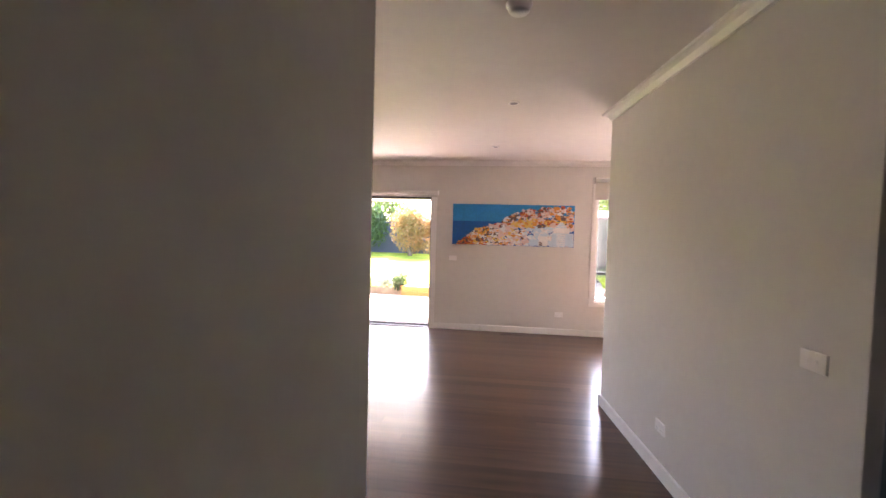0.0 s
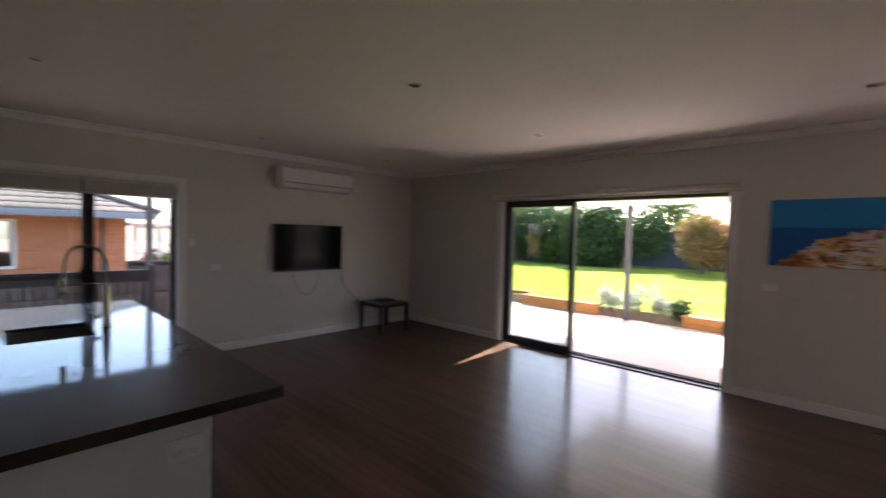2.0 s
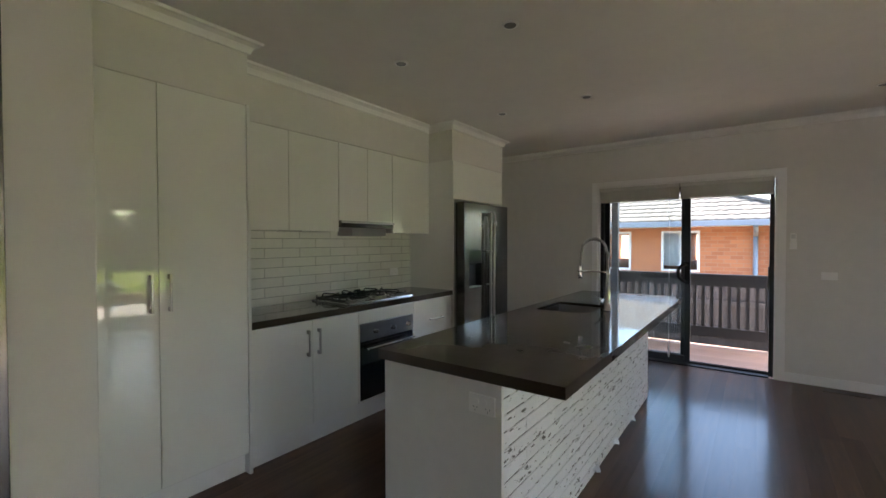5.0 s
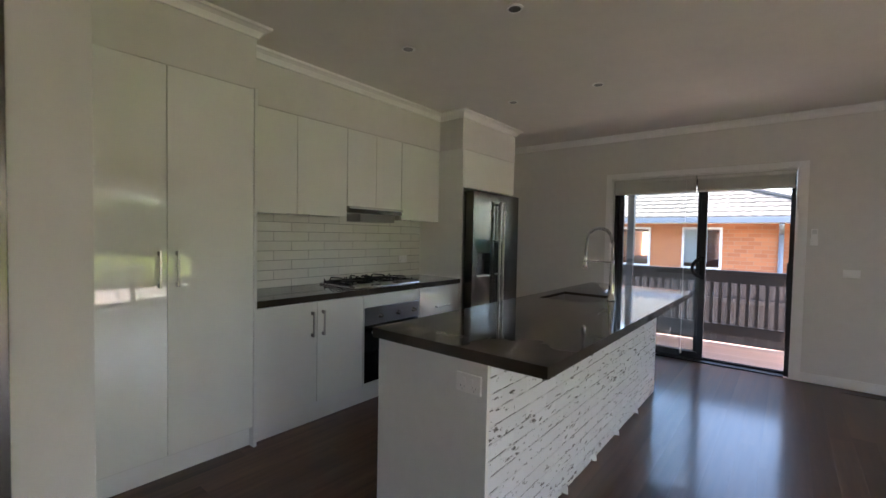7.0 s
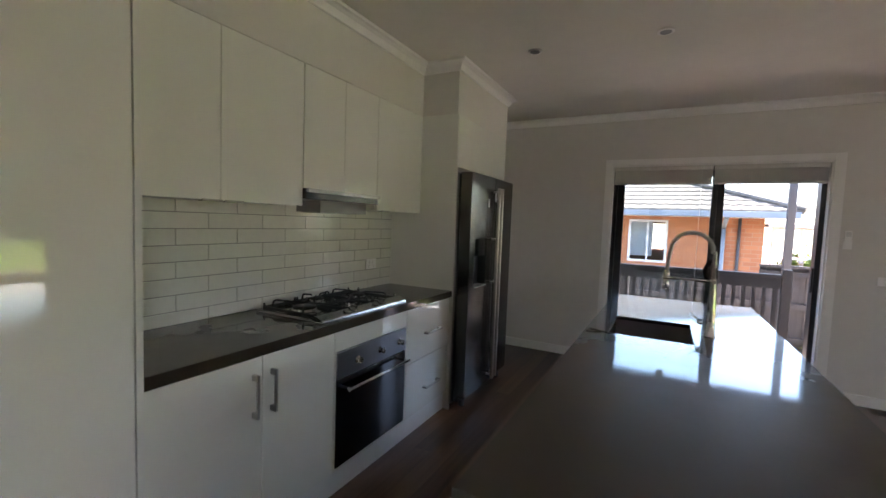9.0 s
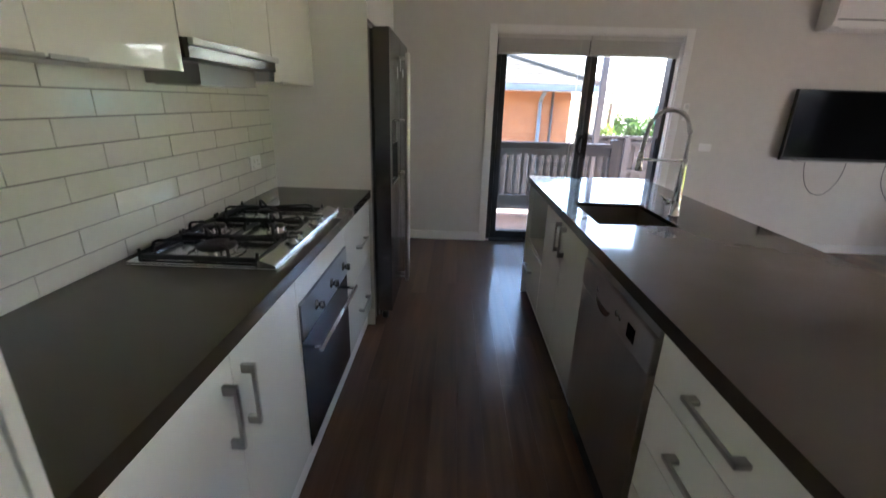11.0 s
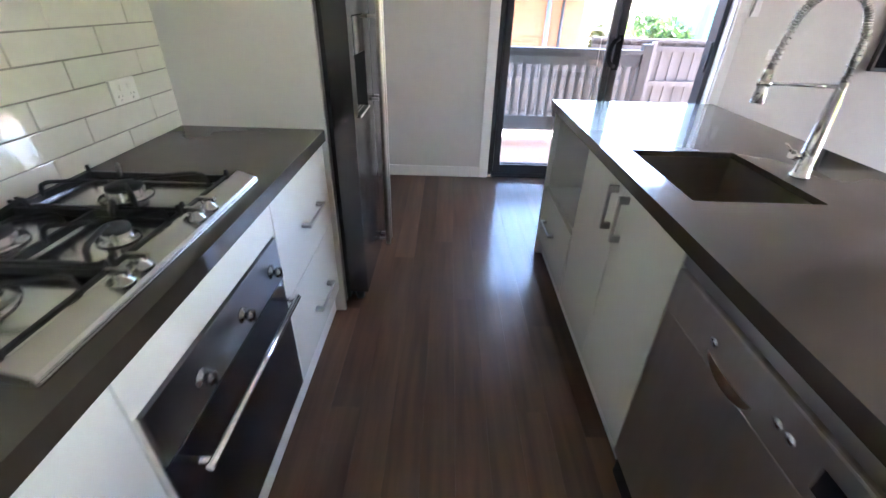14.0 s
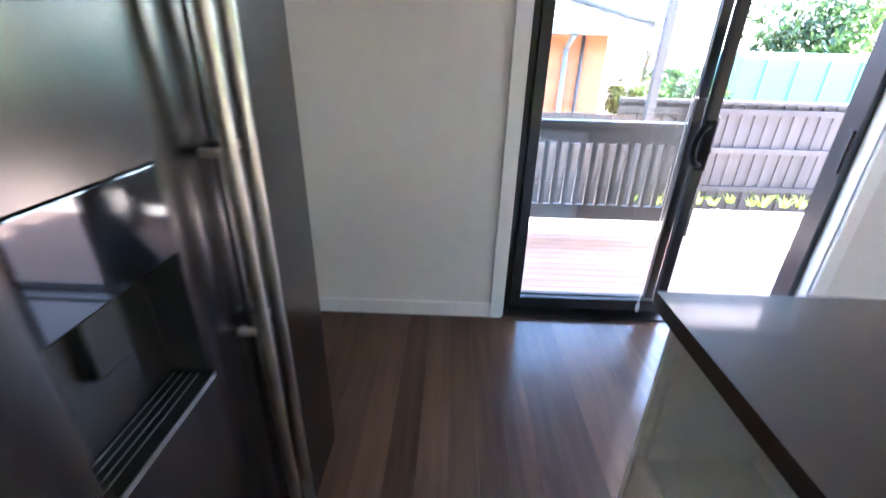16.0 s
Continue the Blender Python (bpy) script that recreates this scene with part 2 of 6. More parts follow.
def house_brick():
    m = material("orange_house_brick", (0.52, 0.22, 0.11), 0.85, vary=0.15, scale=3)
    n, l = m.node_tree.nodes, m.node_tree.links
    t, mp, tc = n.new("ShaderNodeTexBrick"), n.new("ShaderNodeMapping"), n.new("ShaderNodeTexCoord")
    l.new(tc.outputs["Object"], mp.inputs["Vector"])
    mp.inputs["Rotation"].default_value = (radians(90), 0, radians(90))
    mp.vector_type = "TEXTURE"
    t.inputs["Scale"].default_value = 1.0
    t.inputs["Brick Width"].default_value, t.inputs["Row Height"].default_value, t.inputs["Mortar Size"].default_value = 0.24, 0.086, 0.007
    t.inputs["Color1"].default_value, t.inputs["Color2"].default_value = (0.50, 0.20, 0.085, 1), (0.40, 0.145, 0.065, 1)
    t.inputs["Mortar"].default_value = (0.42, 0.215, 0.125, 1)
    l.new(mp.outputs["Vector"], t.inputs["Vector"])
    l.new(t.outputs["Color"], n["Principled BSDF"].inputs["Base Color"])
    bn = n.new("ShaderNodeBump")
    bn.inputs["Strength"].default_value, bn.inputs["Distance"].default_value, bn.invert = 0.6, 0.01, True
    l.new(t.outputs["Fac"], bn.inputs["Height"])
    l.new(bn.outputs["Normal"], n["Principled BSDF"].inputs["Normal"])
    return m


M["house_brick"] = house_brick()


# ---- building helpers ----
def box(bm, x0, x1, y0, y1, z0, z1, bevel=0.0, mat_index=0):
    x0, x1, y0, y1, z0, z1 = min(x0, x1), max(x0, x1), min(y0, y1), max(y0, y1), min(z0, z1), max(z0, z1)
    v = [bm.verts.new((x, y, z)) for z in (z0, z1) for x, y in ((x0, y0), (x1, y0), (x1, y1), (x0, y1))]
    f = [bm.faces.new([v[i] for i in q]) for q in ((3, 2, 1, 0), (4, 5, 6, 7), (0, 1, 5, 4), (1, 2, 6, 5), (2, 3, 7, 6), (3, 0, 4, 7))]
    for a in f:
        a.material_index = mat_index
    if bevel:
        edges = list({e for a in f for e in a.edges})
        bmesh.ops.bevel(bm, geom=edges, offset=bevel, segments=2, affect="EDGES", profile=0.6)
    return bm


def rod(bm, a, b, r, sides=12, r2=None):
    """A round bar from a to b."""
    a, b = Vector(a), Vector(b)
    q = (b - a).to_track_quat("Z", "Y")
    rings = []
    for p, rad in ((a, r), (b, r if r2 is None else r2)):
        rings.append([bm.verts.new(p + q @ Vector((rad * math.cos(2 * math.pi * i / sides), rad * math.sin(2 * math.pi * i / sides), 0))) for i in range(sides)])
    for i in range(sides):
        j = (i + 1) % sides
        f = bm.faces.new((rings[0][i], rings[0][j], rings[1][j], rings[1][i]))
        f.smooth = True
    bm.faces.new(rings[0][::-1])
    bm.faces.new(rings[1])
    return bm


def tube(bm, pts, r, sides=10):
    """A round tube along a smooth line of points."""
    pts = [Vector(p) for p in pts]
    rings, ref = [], Vector((0.123, 0.456, 0.88)).normalized()
    for i, p in enumerate(pts):
        d = (pts[min(i + 1, len(pts) - 1)] - pts[max(i - 1, 0)]).normalized()
        u = d.cross(ref).normalized()
        w = d.cross(u)
        rad = r[i] if isinstance(r, (list, tuple)) else r
        rings.append([bm.verts.new(p + rad * (math.cos(2 * math.pi * k / sides) * u + math.sin(2 * math.pi * k / sides) * w)) for k in range(sides)])
    for a, b in zip(rings, rings[1:]):
        for k in range(sides):
            j = (k + 1) % sides
            f = bm.faces.new((a[k], a[j], b[j], b[k]))
            f.smooth = True
    bm.faces.new(rings[0][::-1])
    bm.faces.new(rings[-1])
    bmesh.ops.recalc_face_normals(bm, faces=bm.faces)
    return bm


def lathe(bm, profile, center=(0, 0, 0), axis="z", sides=24):
    """A turned shape from (radius, height) pairs."""
    c, rings = Vector(center), []
    for r, h in profile:
        ring = []
        for i in range(sides):
            a = 2 * math.pi * i / sides
            p = (r * math.cos(a), r * math.sin(a), h) if axis == "z" else (r * math.cos(a), h, r * math.sin(a)) if axis == "y" else (h, r * math.cos(a), r * math.sin(a))
            ring.append(bm.verts.new(c + Vector(p)))
        rings.append(ring)
    for a, b in zip(rings, rings[1:]):
        for i in range(sides):
            j = (i + 1) % sides
            f = bm.faces.new((a[i], a[j], b[j], b[i]))
            f.smooth = True
    bm.faces.new(rings[0][::-1])
    bm.faces.new(rings[-1])
    bmesh.ops.recalc_face_normals(bm, faces=bm.faces)
    return bm


def base_of(ob):
    p = Vector((0, 0, 0))
    while ob:
        p += ob.location
        ob = ob.parent
    return p


def part(name, bm, mat, parent=None, label=""):
    me = bpy.data.meshes.new(name)
    if parent:
        bmesh.ops.translate(bm, verts=bm.verts, vec=-base_of(parent))
    bm.to_mesh(me)
    bm.free()
    for m in mat if isinstance(mat, (list, tuple)) else [mat]:
        me.materials.append(m)
    ob = new(name, me)
    ob.parent = parent
    return tagged(ob, label)


def thing(name, at, label, category, group=""):
    ob = new(name)
    ob.location, ob.empty_display_size = at, 0.1
    return tagged(ob, label, category, group)


def structure(name, bm, mat, label="", category=""):
    return tagged(part(name, bm, mat), label, category, kind="structure")


def solid(*a, bevel=0.0):
    return box(bmesh.new(), *a, bevel=bevel)


def boxes(*list_of, bevel=0.0):
    bm = bmesh.new()
    for b in list_of:
        box(bm, *b, bevel=bevel)
    return bm


def piece(name, mesh, parent, at, turn=(0, 0, 0)):
    ob = new(name, mesh)
    ob.parent = parent
    ob.location = Vector(at) - base_of(parent)
    ob.rotation_euler = turn
    return ob


def mesh_of(name, bm, mat):
    me = bpy.data.meshes.new(name)
    bm.to_mesh(me)
    bm.free()
    me.materials.append(mat)
    return me


# ---- the room's shell ----
CEIL = 2.56
NY, WX, SY = 6.02, -5.52, -0.72      # inner faces of the garden wall, the deck wall, the kitchen wall
HALL_W, HALL_E, HALL_END = -0.152, 1.185, 3.45
HALL_TURN = radians(5.0)             # the hall's far wall stands askew, turned about its end
SD = (-3.55, -0.765, 2.04)            # garden sliding door: from, to, height
WD = (0.685, 2.42, 2.04)              # deck sliding door
# the window's unseen right part is widened to let more light in
WN = (1.665, 3.40, 0.515, 2.27)        # window

structure("wall_north", boxes((WX - 0.2, SD[0], NY, NY + 0.2, -0.1, CEIL), (SD[0], SD[1], NY, NY + 0.2, SD[2], CEIL), (SD[1], WN[0], NY, NY + 0.2, -0.1, CEIL),
          (WN[0], WN[1], NY, NY + 0.2, -0.1, WN[2]), (WN[0], WN[1], NY, NY + 0.2, WN[3], CEIL), (WN[1], 4.2, NY, NY + 0.2, -0.1, CEIL)), M["wall"], "warm white painted wall with sliding door and window", "wall")
structure("wall_west", boxes((WX - 0.2, WX, SY - 0.2, WD[0], -0.1, CEIL), (WX - 0.2, WX, WD[0], WD[1], WD[2], CEIL), (WX - 0.2, WX, WD[1], NY, -0.1, CEIL)), M["wall"], "warm white painted wall with sliding door", "wall")
structure("wall_south", solid(WX, -0.53, SY - 0.2, SY, -0.1, CEIL), M["wall"], "warm white painted kitchen wall", "wall")
structure("wall_hall_west", solid(-0.53, HALL_W, -2.8, 0.842, -0.1, CEIL, bevel=0.003), M["wall"], "warm white painted hall wall", "wall")


def askew(bm):
    """Turn what is built along the hall's straight line onto its askew wall."""
    m = Matrix.Translation((HALL_E, HALL_END, 0)) @ Matrix.Rotation(HALL_TURN, 4, "Z") @ Matrix.Translation((-HALL_E, -HALL_END, 0))
    bmesh.ops.transform(bm, matrix=m, verts=bm.verts)
    return bm


def stand_askew(ob):
    """The same turn for a finished thing."""
    p = Vector((ob.location.x - HALL_E, ob.location.y - HALL_END, ob.location.z))
    p.rotate(Euler((0, 0, HALL_TURN)))
    ob.location = p + Vector((HALL_E, HALL_END, 0))
    ob.rotation_euler.z = HALL_TURN
    return ob


HD = (0.205, 1.055)                  # hall door: from, to
structure("wall_hall_east", askew(boxes((HALL_E, HALL_E + 0.14, -2.8, HD[0], -0.1, CEIL), (HALL_E, HALL_E + 0.14, HD[0], HD[1], 2.05, CEIL), (HALL_E, HALL_E + 0.14, HD[1], HALL_END, -0.1, CEIL))), M["wall"], "warm white painted hall wall", "wall")
structure("wall_return", solid(HALL_E + 0.13, 4.2, HALL_END - 0.14, HALL_END, -0.1, CEIL), M["wall"], "warm white painted wall", "wall")
structure("wall_east", solid(4.0, 4.2, HALL_END, NY, -0.1, CEIL), M["wall"], "warm white painted wall", "wall")
structure("wall_hall_south", solid(-0.53, HALL_E + 0.9, -3.0, -2.8, -0.1, CEIL), M["wall"], "warm white painted wall", "wall")
structure("ceiling", solid(WX - 0.2, 4.2, -3.0, NY + 0.2, CEIL, CEIL + 0.12), M["ceiling"], "flat white plaster ceiling", "ceiling")
structure("subfloor", solid(WX, 4.0, -2.8, NY, -0.2, -0.012), M["rubber"], "dark floor base under the boards", "floor")

# bulkheads over the kitchen cabinets
structure("bulkhead_pantry", solid(-1.512, -0.53, SY, -0.17, 2.19, CEIL), M["wall"], "painted bulkhead above the pantry", "bulkhead")
structure("bulkhead_cupboards", solid(-3.60, -1.512, SY, -0.455, 2.19, CEIL), M["wall"], "painted bulkhead above wall cupboards", "bulkhead")
structure("bulkhead_fridge", solid(-4.62, -3.60, SY, -0.16, 2.19, CEIL), M["wall"], "painted bulkhead above the refrigerator", "bulkhead")


def cornice(bm, a, b, side, m0, m1):
    """A coved cornice from a to b, growing to one side; m0, m1: how its ends are mitred, 1 outside, -1 inside a corner."""
    prof = [(0.0, 0.0), (0.07, 0.0), (0.066, -0.014), (0.05, -0.018), (0.03, -0.03), (0.019, -0.052), (0.014, -0.066), (0.0, -0.07)]
    a, b = Vector((*a, CEIL - 0.001)), Vector((*b, CEIL - 0.001))
    out, way = Vector((*side, 0)), (b - a).normalized()
    r0 = [bm.verts.new(a + out * u - way * u * m0 + Vector((0, 0, w))) for u, w in prof]
    r1 = [bm.verts.new(b + out * u + way * u * m1 + Vector((0, 0, w))) for u, w in prof]
    for i in range(len(prof)):
        j = (i + 1) % len(prof)
        bm.faces.new((r0[i], r0[j], r1[j], r1[i]))
    bm.faces.new(r0)
    bm.faces.new(r1[::-1])
    bmesh.ops.recalc_face_normals(bm, faces=bm.faces)


bm = bmesh.new()
for run in (((WX, NY), (4.0, NY), (0, -1), -1, -1), ((WX, SY), (WX, NY), (1, 0), -1, -1), ((-1.512, -0.17), (-0.53, -0.17), (0, 1), 1, -1), ((-1.512, -0.455), (-1.512, -0.17), (-1, 0), -1, 1),
            ((-3.60, -0.455), (-1.512, -0.455), (0, 1), -1, -1), ((-3.60, -0.455), (-3.60, -0.16), (1, 0), -1, 1), ((-4.62, -0.16), (-3.60, -0.16), (0, 1), 1, 1), ((-4.62, SY), (-4.62, -0.16), (-1, 0), -1, 1), ((WX, SY), (-4.62, SY), (0, 1), -1, -1),
            ((HALL_E, HALL_END), (4.0, HALL_END), (0, 1), 1, -1)):
    cornice(bm, *run)
structure("cornice", bm, M["trim"], "white coved plaster cornice", "cornice")
bm = bmesh.new()
cornice(bm, (HALL_E, -2.8), (HALL_E, HALL_END), (-1, 0), -1, 1)
structure("cornice_hall", askew(bm), M["trim"], "white coved plaster cornice along the hall", "cornice")


def skirting(bm, x0, x1, y0, y1):
    box(bm, x0, x1, y0, y1, 0.0, 0.092, bevel=0.003)


bm = bmesh.new()
for a in ((WX, SD[0] - 0.075, NY - 0.017, NY), (SD[1] + 0.075, 4.0, NY - 0.017, NY), (WX, WX + 0.017, SY, WD[0] - 0.068), (WX, WX + 0.017, WD[1] + 0.075, NY - 0.017),
          (WX + 0.017, -4.63, SY, SY + 0.017), (HALL_E, 4.0, HALL_END, HALL_END + 0.017), (HALL_W, HALL_W + 0.017, -2.8, 0.842)):
    skirting(bm, *a)
structure("baseboard", bm, M["trim"], "white painted skirting board", "baseboard")
bm = bmesh.new()
skirting(bm, HALL_E - 0.017, HALL_E, HD[1], HALL_END + 0.012)
skirting(bm, HALL_E - 0.017, HALL_E, -2.7, HD[0])
structure("baseboard_hall", askew(bm), M["trim"], "white painted skirting board along the hall", "baseboard")

# architraves
bm = bmesh.new()
for x0, x1, z0, z1 in ((SD[0] - 0.075, SD[0], 0, SD[2] + 0.06), (SD[1], SD[1] + 0.075, 0, SD[2] + 0.06), (SD[0], SD[1], SD[2], SD[2] + 0.06)):
    box(bm, x0, x1, NY - 0.02, NY, z0, z1, bevel=0.003)
for y0, y1, z0, z1 in ((WD[0] - 0.066, WD[0], 0, WD[2] + 0.06), (WD[1], WD[1] + 0.075, 0, WD[2] + 0.06), (WD[0], WD[1], WD[2], WD[2] + 0.06)):
    box(bm, WX, WX + 0.02, y0, y1, z0, z1, bevel=0.003)
for x0, x1, z0, z1 in ((WN[0] - 0.07, WN[0], WN[2] - 0.07, WN[3] + 0.06), (WN[1], WN[1] + 0.07, WN[2] - 0.07, WN[3] + 0.06), (WN[0], WN[1], WN[2] - 0.07, WN[2]), (WN[0], WN[1], WN[3], WN[3] + 0.06)):
    box(bm, x0, x1, NY - 0.02, NY, z0, z1, bevel=0.003)
structure("trim", bm, M["trim"], "white architraves round doors and window", "trim")
# white timber reveals inside the openings
structure("trim_reveal", boxes((SD[0], SD[0] + 0.012, NY, NY + 0.07, 0, SD[2]), (SD[1] - 0.012, SD[1], NY, NY + 0.07, 0, SD[2]), (SD[0] + 0.012, SD[1] - 0.012, NY, NY + 0.07, SD[2] - 0.012, SD[2]),
          (WX - 0.07, WX, WD[0], WD[0] + 0.012, 0, WD[2]), (WX - 0.07, WX, WD[1] - 0.012, WD[1], 0, WD[2]), (WX - 0.07, WX, WD[0] + 0.012, WD[1] - 0.012, WD[2] - 0.012, WD[2]),
          (WN[0], WN[0] + 0.012, NY, NY + 0.07, WN[2], WN[3]), (WN[1] - 0.012, WN[1], NY, NY + 0.07, WN[2], WN[3]), (WN[0] + 0.012, WN[1] - 0.012, NY, NY + 0.07, WN[2], WN[2] + 0.02), (WN[0] + 0.012, WN[1] - 0.012, NY, NY + 0.07, WN[3] - 0.012, WN[3])), M["trim"], "white timber reveals", "trim")


def sash(parent, name, along, u0, u1, v, z0, z1, stile=0.05, depth=0.035, glass="clear"):
    """A framed pane; along 'x' or 'y', at v across the wall."""
    def b(a0, a1, c0, c1, w=depth):
        return (a0, a1, v - w / 2, v + w / 2, c0, c1) if along == "x" else (v - w / 2, v + w / 2, a0, a1, c0, c1)
    fr = part(name, boxes(b(u0, u0 + stile, z0, z1), b(u1 - stile, u1, z0, z1), b(u0 + stile, u1 - stile, z0, z0 + 0.06), b(u0 + stile, u1 - stile, z1 - 0.05, z1), bevel=0.003), M["black"], parent)
    p = part("pane", solid(*b(u0 + stile - 0.004, u1 - stile + 0.004, z0 + 0.056, z1 - 0.046, 0.006)), M[glass], fr, "clear glass pane")
    p.visible_shadow = False
    return fr


# garden sliding door, its sashes slid to one end
d1 = tagged(thing("door_1", (-2.2, NY + 0.1, 0), "black aluminium sliding door, slid open to the garden", "sliding door"), kind="structure")
part("frame", boxes((SD[0] + 0.013, SD[0] + 0.05, NY + 0.071, NY + 0.19, 0, SD[2] - 0.013), (SD[1] - 0.035, SD[1] - 0.013, NY + 0.071, NY + 0.19, 0, SD[2] - 0.013), (SD[0] + 0.05, SD[1] - 0.035, NY + 0.071, NY + 0.19, SD[2] - 0.055, SD[2] - 0.013)), M["black"], d1)
part("track", boxes((SD[0] + 0.05, SD[1] - 0.035, NY + 0.002, NY + 0.19, -0.012, 0.012), (SD[0] + 0.05, SD[1] - 0.035, NY + 0.088, NY + 0.096, 0.012, 0.03), (SD[0] + 0.05, SD[1] - 0.035, NY + 0.128, NY + 0.136, 0.012, 0.03), (SD[0] + 0.05, SD[1] - 0.035, NY + 0.168, NY + 0.176, 0.012, 0.03)), M["black"], d1)
s = sash(d1, "sash", "x", -3.50, -2.475, NY + 0.172, 0.03, SD[2] - 0.055)
sash(d1, "sash", "x", -3.495, -2.478, NY + 0.132, 0.03, SD[2] - 0.055)
s = sash(d1, "sash", "x", -3.49, -2.47, NY + 0.092, 0.03, SD[2] - 0.055)
bm = bmesh.new()
tube(bm, [(-2.505 - 0.05 * math.sin(math.pi * i / 8), NY + 0.055, 0.98 + 0.16 * i / 8) for i in range(9)], 0.009)
box(bm, -2.511, -2.499, NY + 0.05, NY + 0.075, 0.97, 0.99)
box(bm, -2.511, -2.499, NY + 0.05, NY + 0.075, 1.13, 1.15)
part("handle", bm, M["black"], s, "black pull handle")

# deck sliding door
d2 = tagged(thing("door_2", (WX - 0.1, 1.57, 0), "black aluminium sliding door, half open onto the deck", "sliding door"), kind="structure")
part("frame", boxes((WX - 0.19, WX - 0.071, WD[0] + 0.013, WD[0] + 0.05, 0, WD[2] - 0.013), (WX - 0.19, WX - 0.071, WD[1] - 0.05, WD[1] - 0.013, 0, WD[2] - 0.013), (WX - 0.19, WX - 0.071, WD[0] + 0.05, WD[1] - 0.05, WD[2] - 0.055, WD[2] - 0.013)), M["black"], d2)
part("track", boxes((WX - 0.19, WX - 0.002, WD[0] + 0.05, WD[1] - 0.05, -0.012, 0.012), (WX - 0.10, WX - 0.092, WD[0] + 0.05, WD[1] - 0.05, 0.012, 0.03), (WX - 0.15, WX - 0.142, WD[0] + 0.05, WD[1] - 0.05, 0.012, 0.03)), M["black"], d2)
sash(d2, "sash", "y", WD[0] + 0.05, 1.625, WX - 0.146, 0.03, WD[2] - 0.055, stile=0.05)
s = sash(d2, "sash", "y", WD[0] + 0.065, 1.672, WX - 0.096, 0.03, WD[2] - 0.055, stile=0.055)
bm = bmesh.new()
box(bm, WX - 0.079, WX - 0.060, 1.618, 1.668, 0.90, 1.15, bevel=0.006)
tube(bm, [(WX - 0.066 + 0.05 * math.sin(math.pi * i / 10) ** 0.5, 1.632 - 0.075 * math.sin(math.pi * i / 10) ** 0.5, 0.925 + 0.20 * i / 10) for i in range(11)], 0.017, 10)
rod(bm, (WX - 0.062, 1.652, 1.00), (WX - 0.045, 1.652, 1.00), 0.013, 12)
part("handle", bm, M["matteblack"], s, "black D-shaped pull handle")
part("strike", solid(WX - 0.12, WX - 0.085, WD[1] - 0.062, WD[1] - 0.048, 0.9, 1.12, bevel=0.003), M["rubber"], d2, "black strike plate")

# window with a low bar, and its roller blind
w1 = tagged(thing("window_1", (2.2, NY + 0.1, WN[2]), "tall window with black sash bar and white frame", "window"), kind="structure")
part("window_frame", boxes((WN[0] + 0.013, WN[0] + 0.04, NY + 0.071, NY + 0.16, WN[2] + 0.02, WN[3] - 0.013), (WN[1] - 0.04, WN[1] - 0.013, NY + 0.071, NY + 0.16, WN[2] + 0.02, WN[3] - 0.013),
     (WN[0] + 0.04, WN[1] - 0.04, NY + 0.071, NY + 0.16, WN[2] + 0.02, WN[2] + 0.05), (WN[0] + 0.04, WN[1] - 0.04, NY + 0.071, NY + 0.16, WN[3] - 0.045, WN[3] - 0.013)), M["trim"], w1)
part("sash_bar", solid(WN[0] + 0.04, WN[1] - 0.04, NY + 0.085, NY + 0.135, 0.91, 0.95, bevel=0.003), M["black"], w1, "black transom bar")
for z0, z1 in ((WN[2] + 0.05, 0.91), (0.95, WN[3] - 0.045)):
    p = part("pane", solid(WN[0] + 0.04, WN[1] - 0.04, NY + 0.107, NY + 0.113, z0, z1), M["clear"], w1, "clear glass pane")
    p.visible_shadow = False
rb = thing("roller_blind", (2.2, NY - 0.05, 2.3), "off-white roller blind rolled most of the way up", "roller blind")
bm = bmesh.new()
rod(bm, (WN[0] - 0.05, NY - 0.055, 2.28), (WN[1] + 0.05, NY - 0.055, 2.28), 0.028, 20)
part("roll", bm, M["blind"], rb)
part("cloth", solid(WN[0] - 0.04, WN[1] + 0.04, NY - 0.030, NY - 0.028, 2.03, 2.28), M["blind"], rb)
part("bottom_bar", solid(WN[0] - 0.04, WN[1] + 0.04, NY - 0.036, NY - 0.022, 2.01, 2.03, bevel=0.003), M["blind"], rb)
for x in (WN[0] - 0.065, WN[1] + 0.05):
    part("bracket", solid(x, x + 0.015, NY - 0.09, NY - 0.02, 2.24, 2.33, bevel=0.003), M["satinsteel"], rb, "grey metal bracket")
hb = thing("roller_blind", (-2.2, NY - 0.04, 2.06), "white roller blind fully rolled up above the garden door", "roller blind")
bm = bmesh.new()
rod(bm, (SD[0] - 0.09, NY - 0.06, 2.075), (SD[1] + 0.09, NY - 0.06, 2.075), 0.026, 20)
part("roll", bm, M["blind"], hb)
part("bottom_bar", solid(SD[0] - 0.08, SD[1] + 0.08, NY - 0.045, NY - 0.03, 2.012, 2.04, bevel=0.003), M["blind"], hb)
for x in (SD[0] - 0.105, -2.05, SD[1] + 0.09):
    part("bracket", solid(x, x + 0.015, NY - 0.09, NY - 0.0205, 2.04, 2.11, bevel=0.003), M["plastic"], hb)


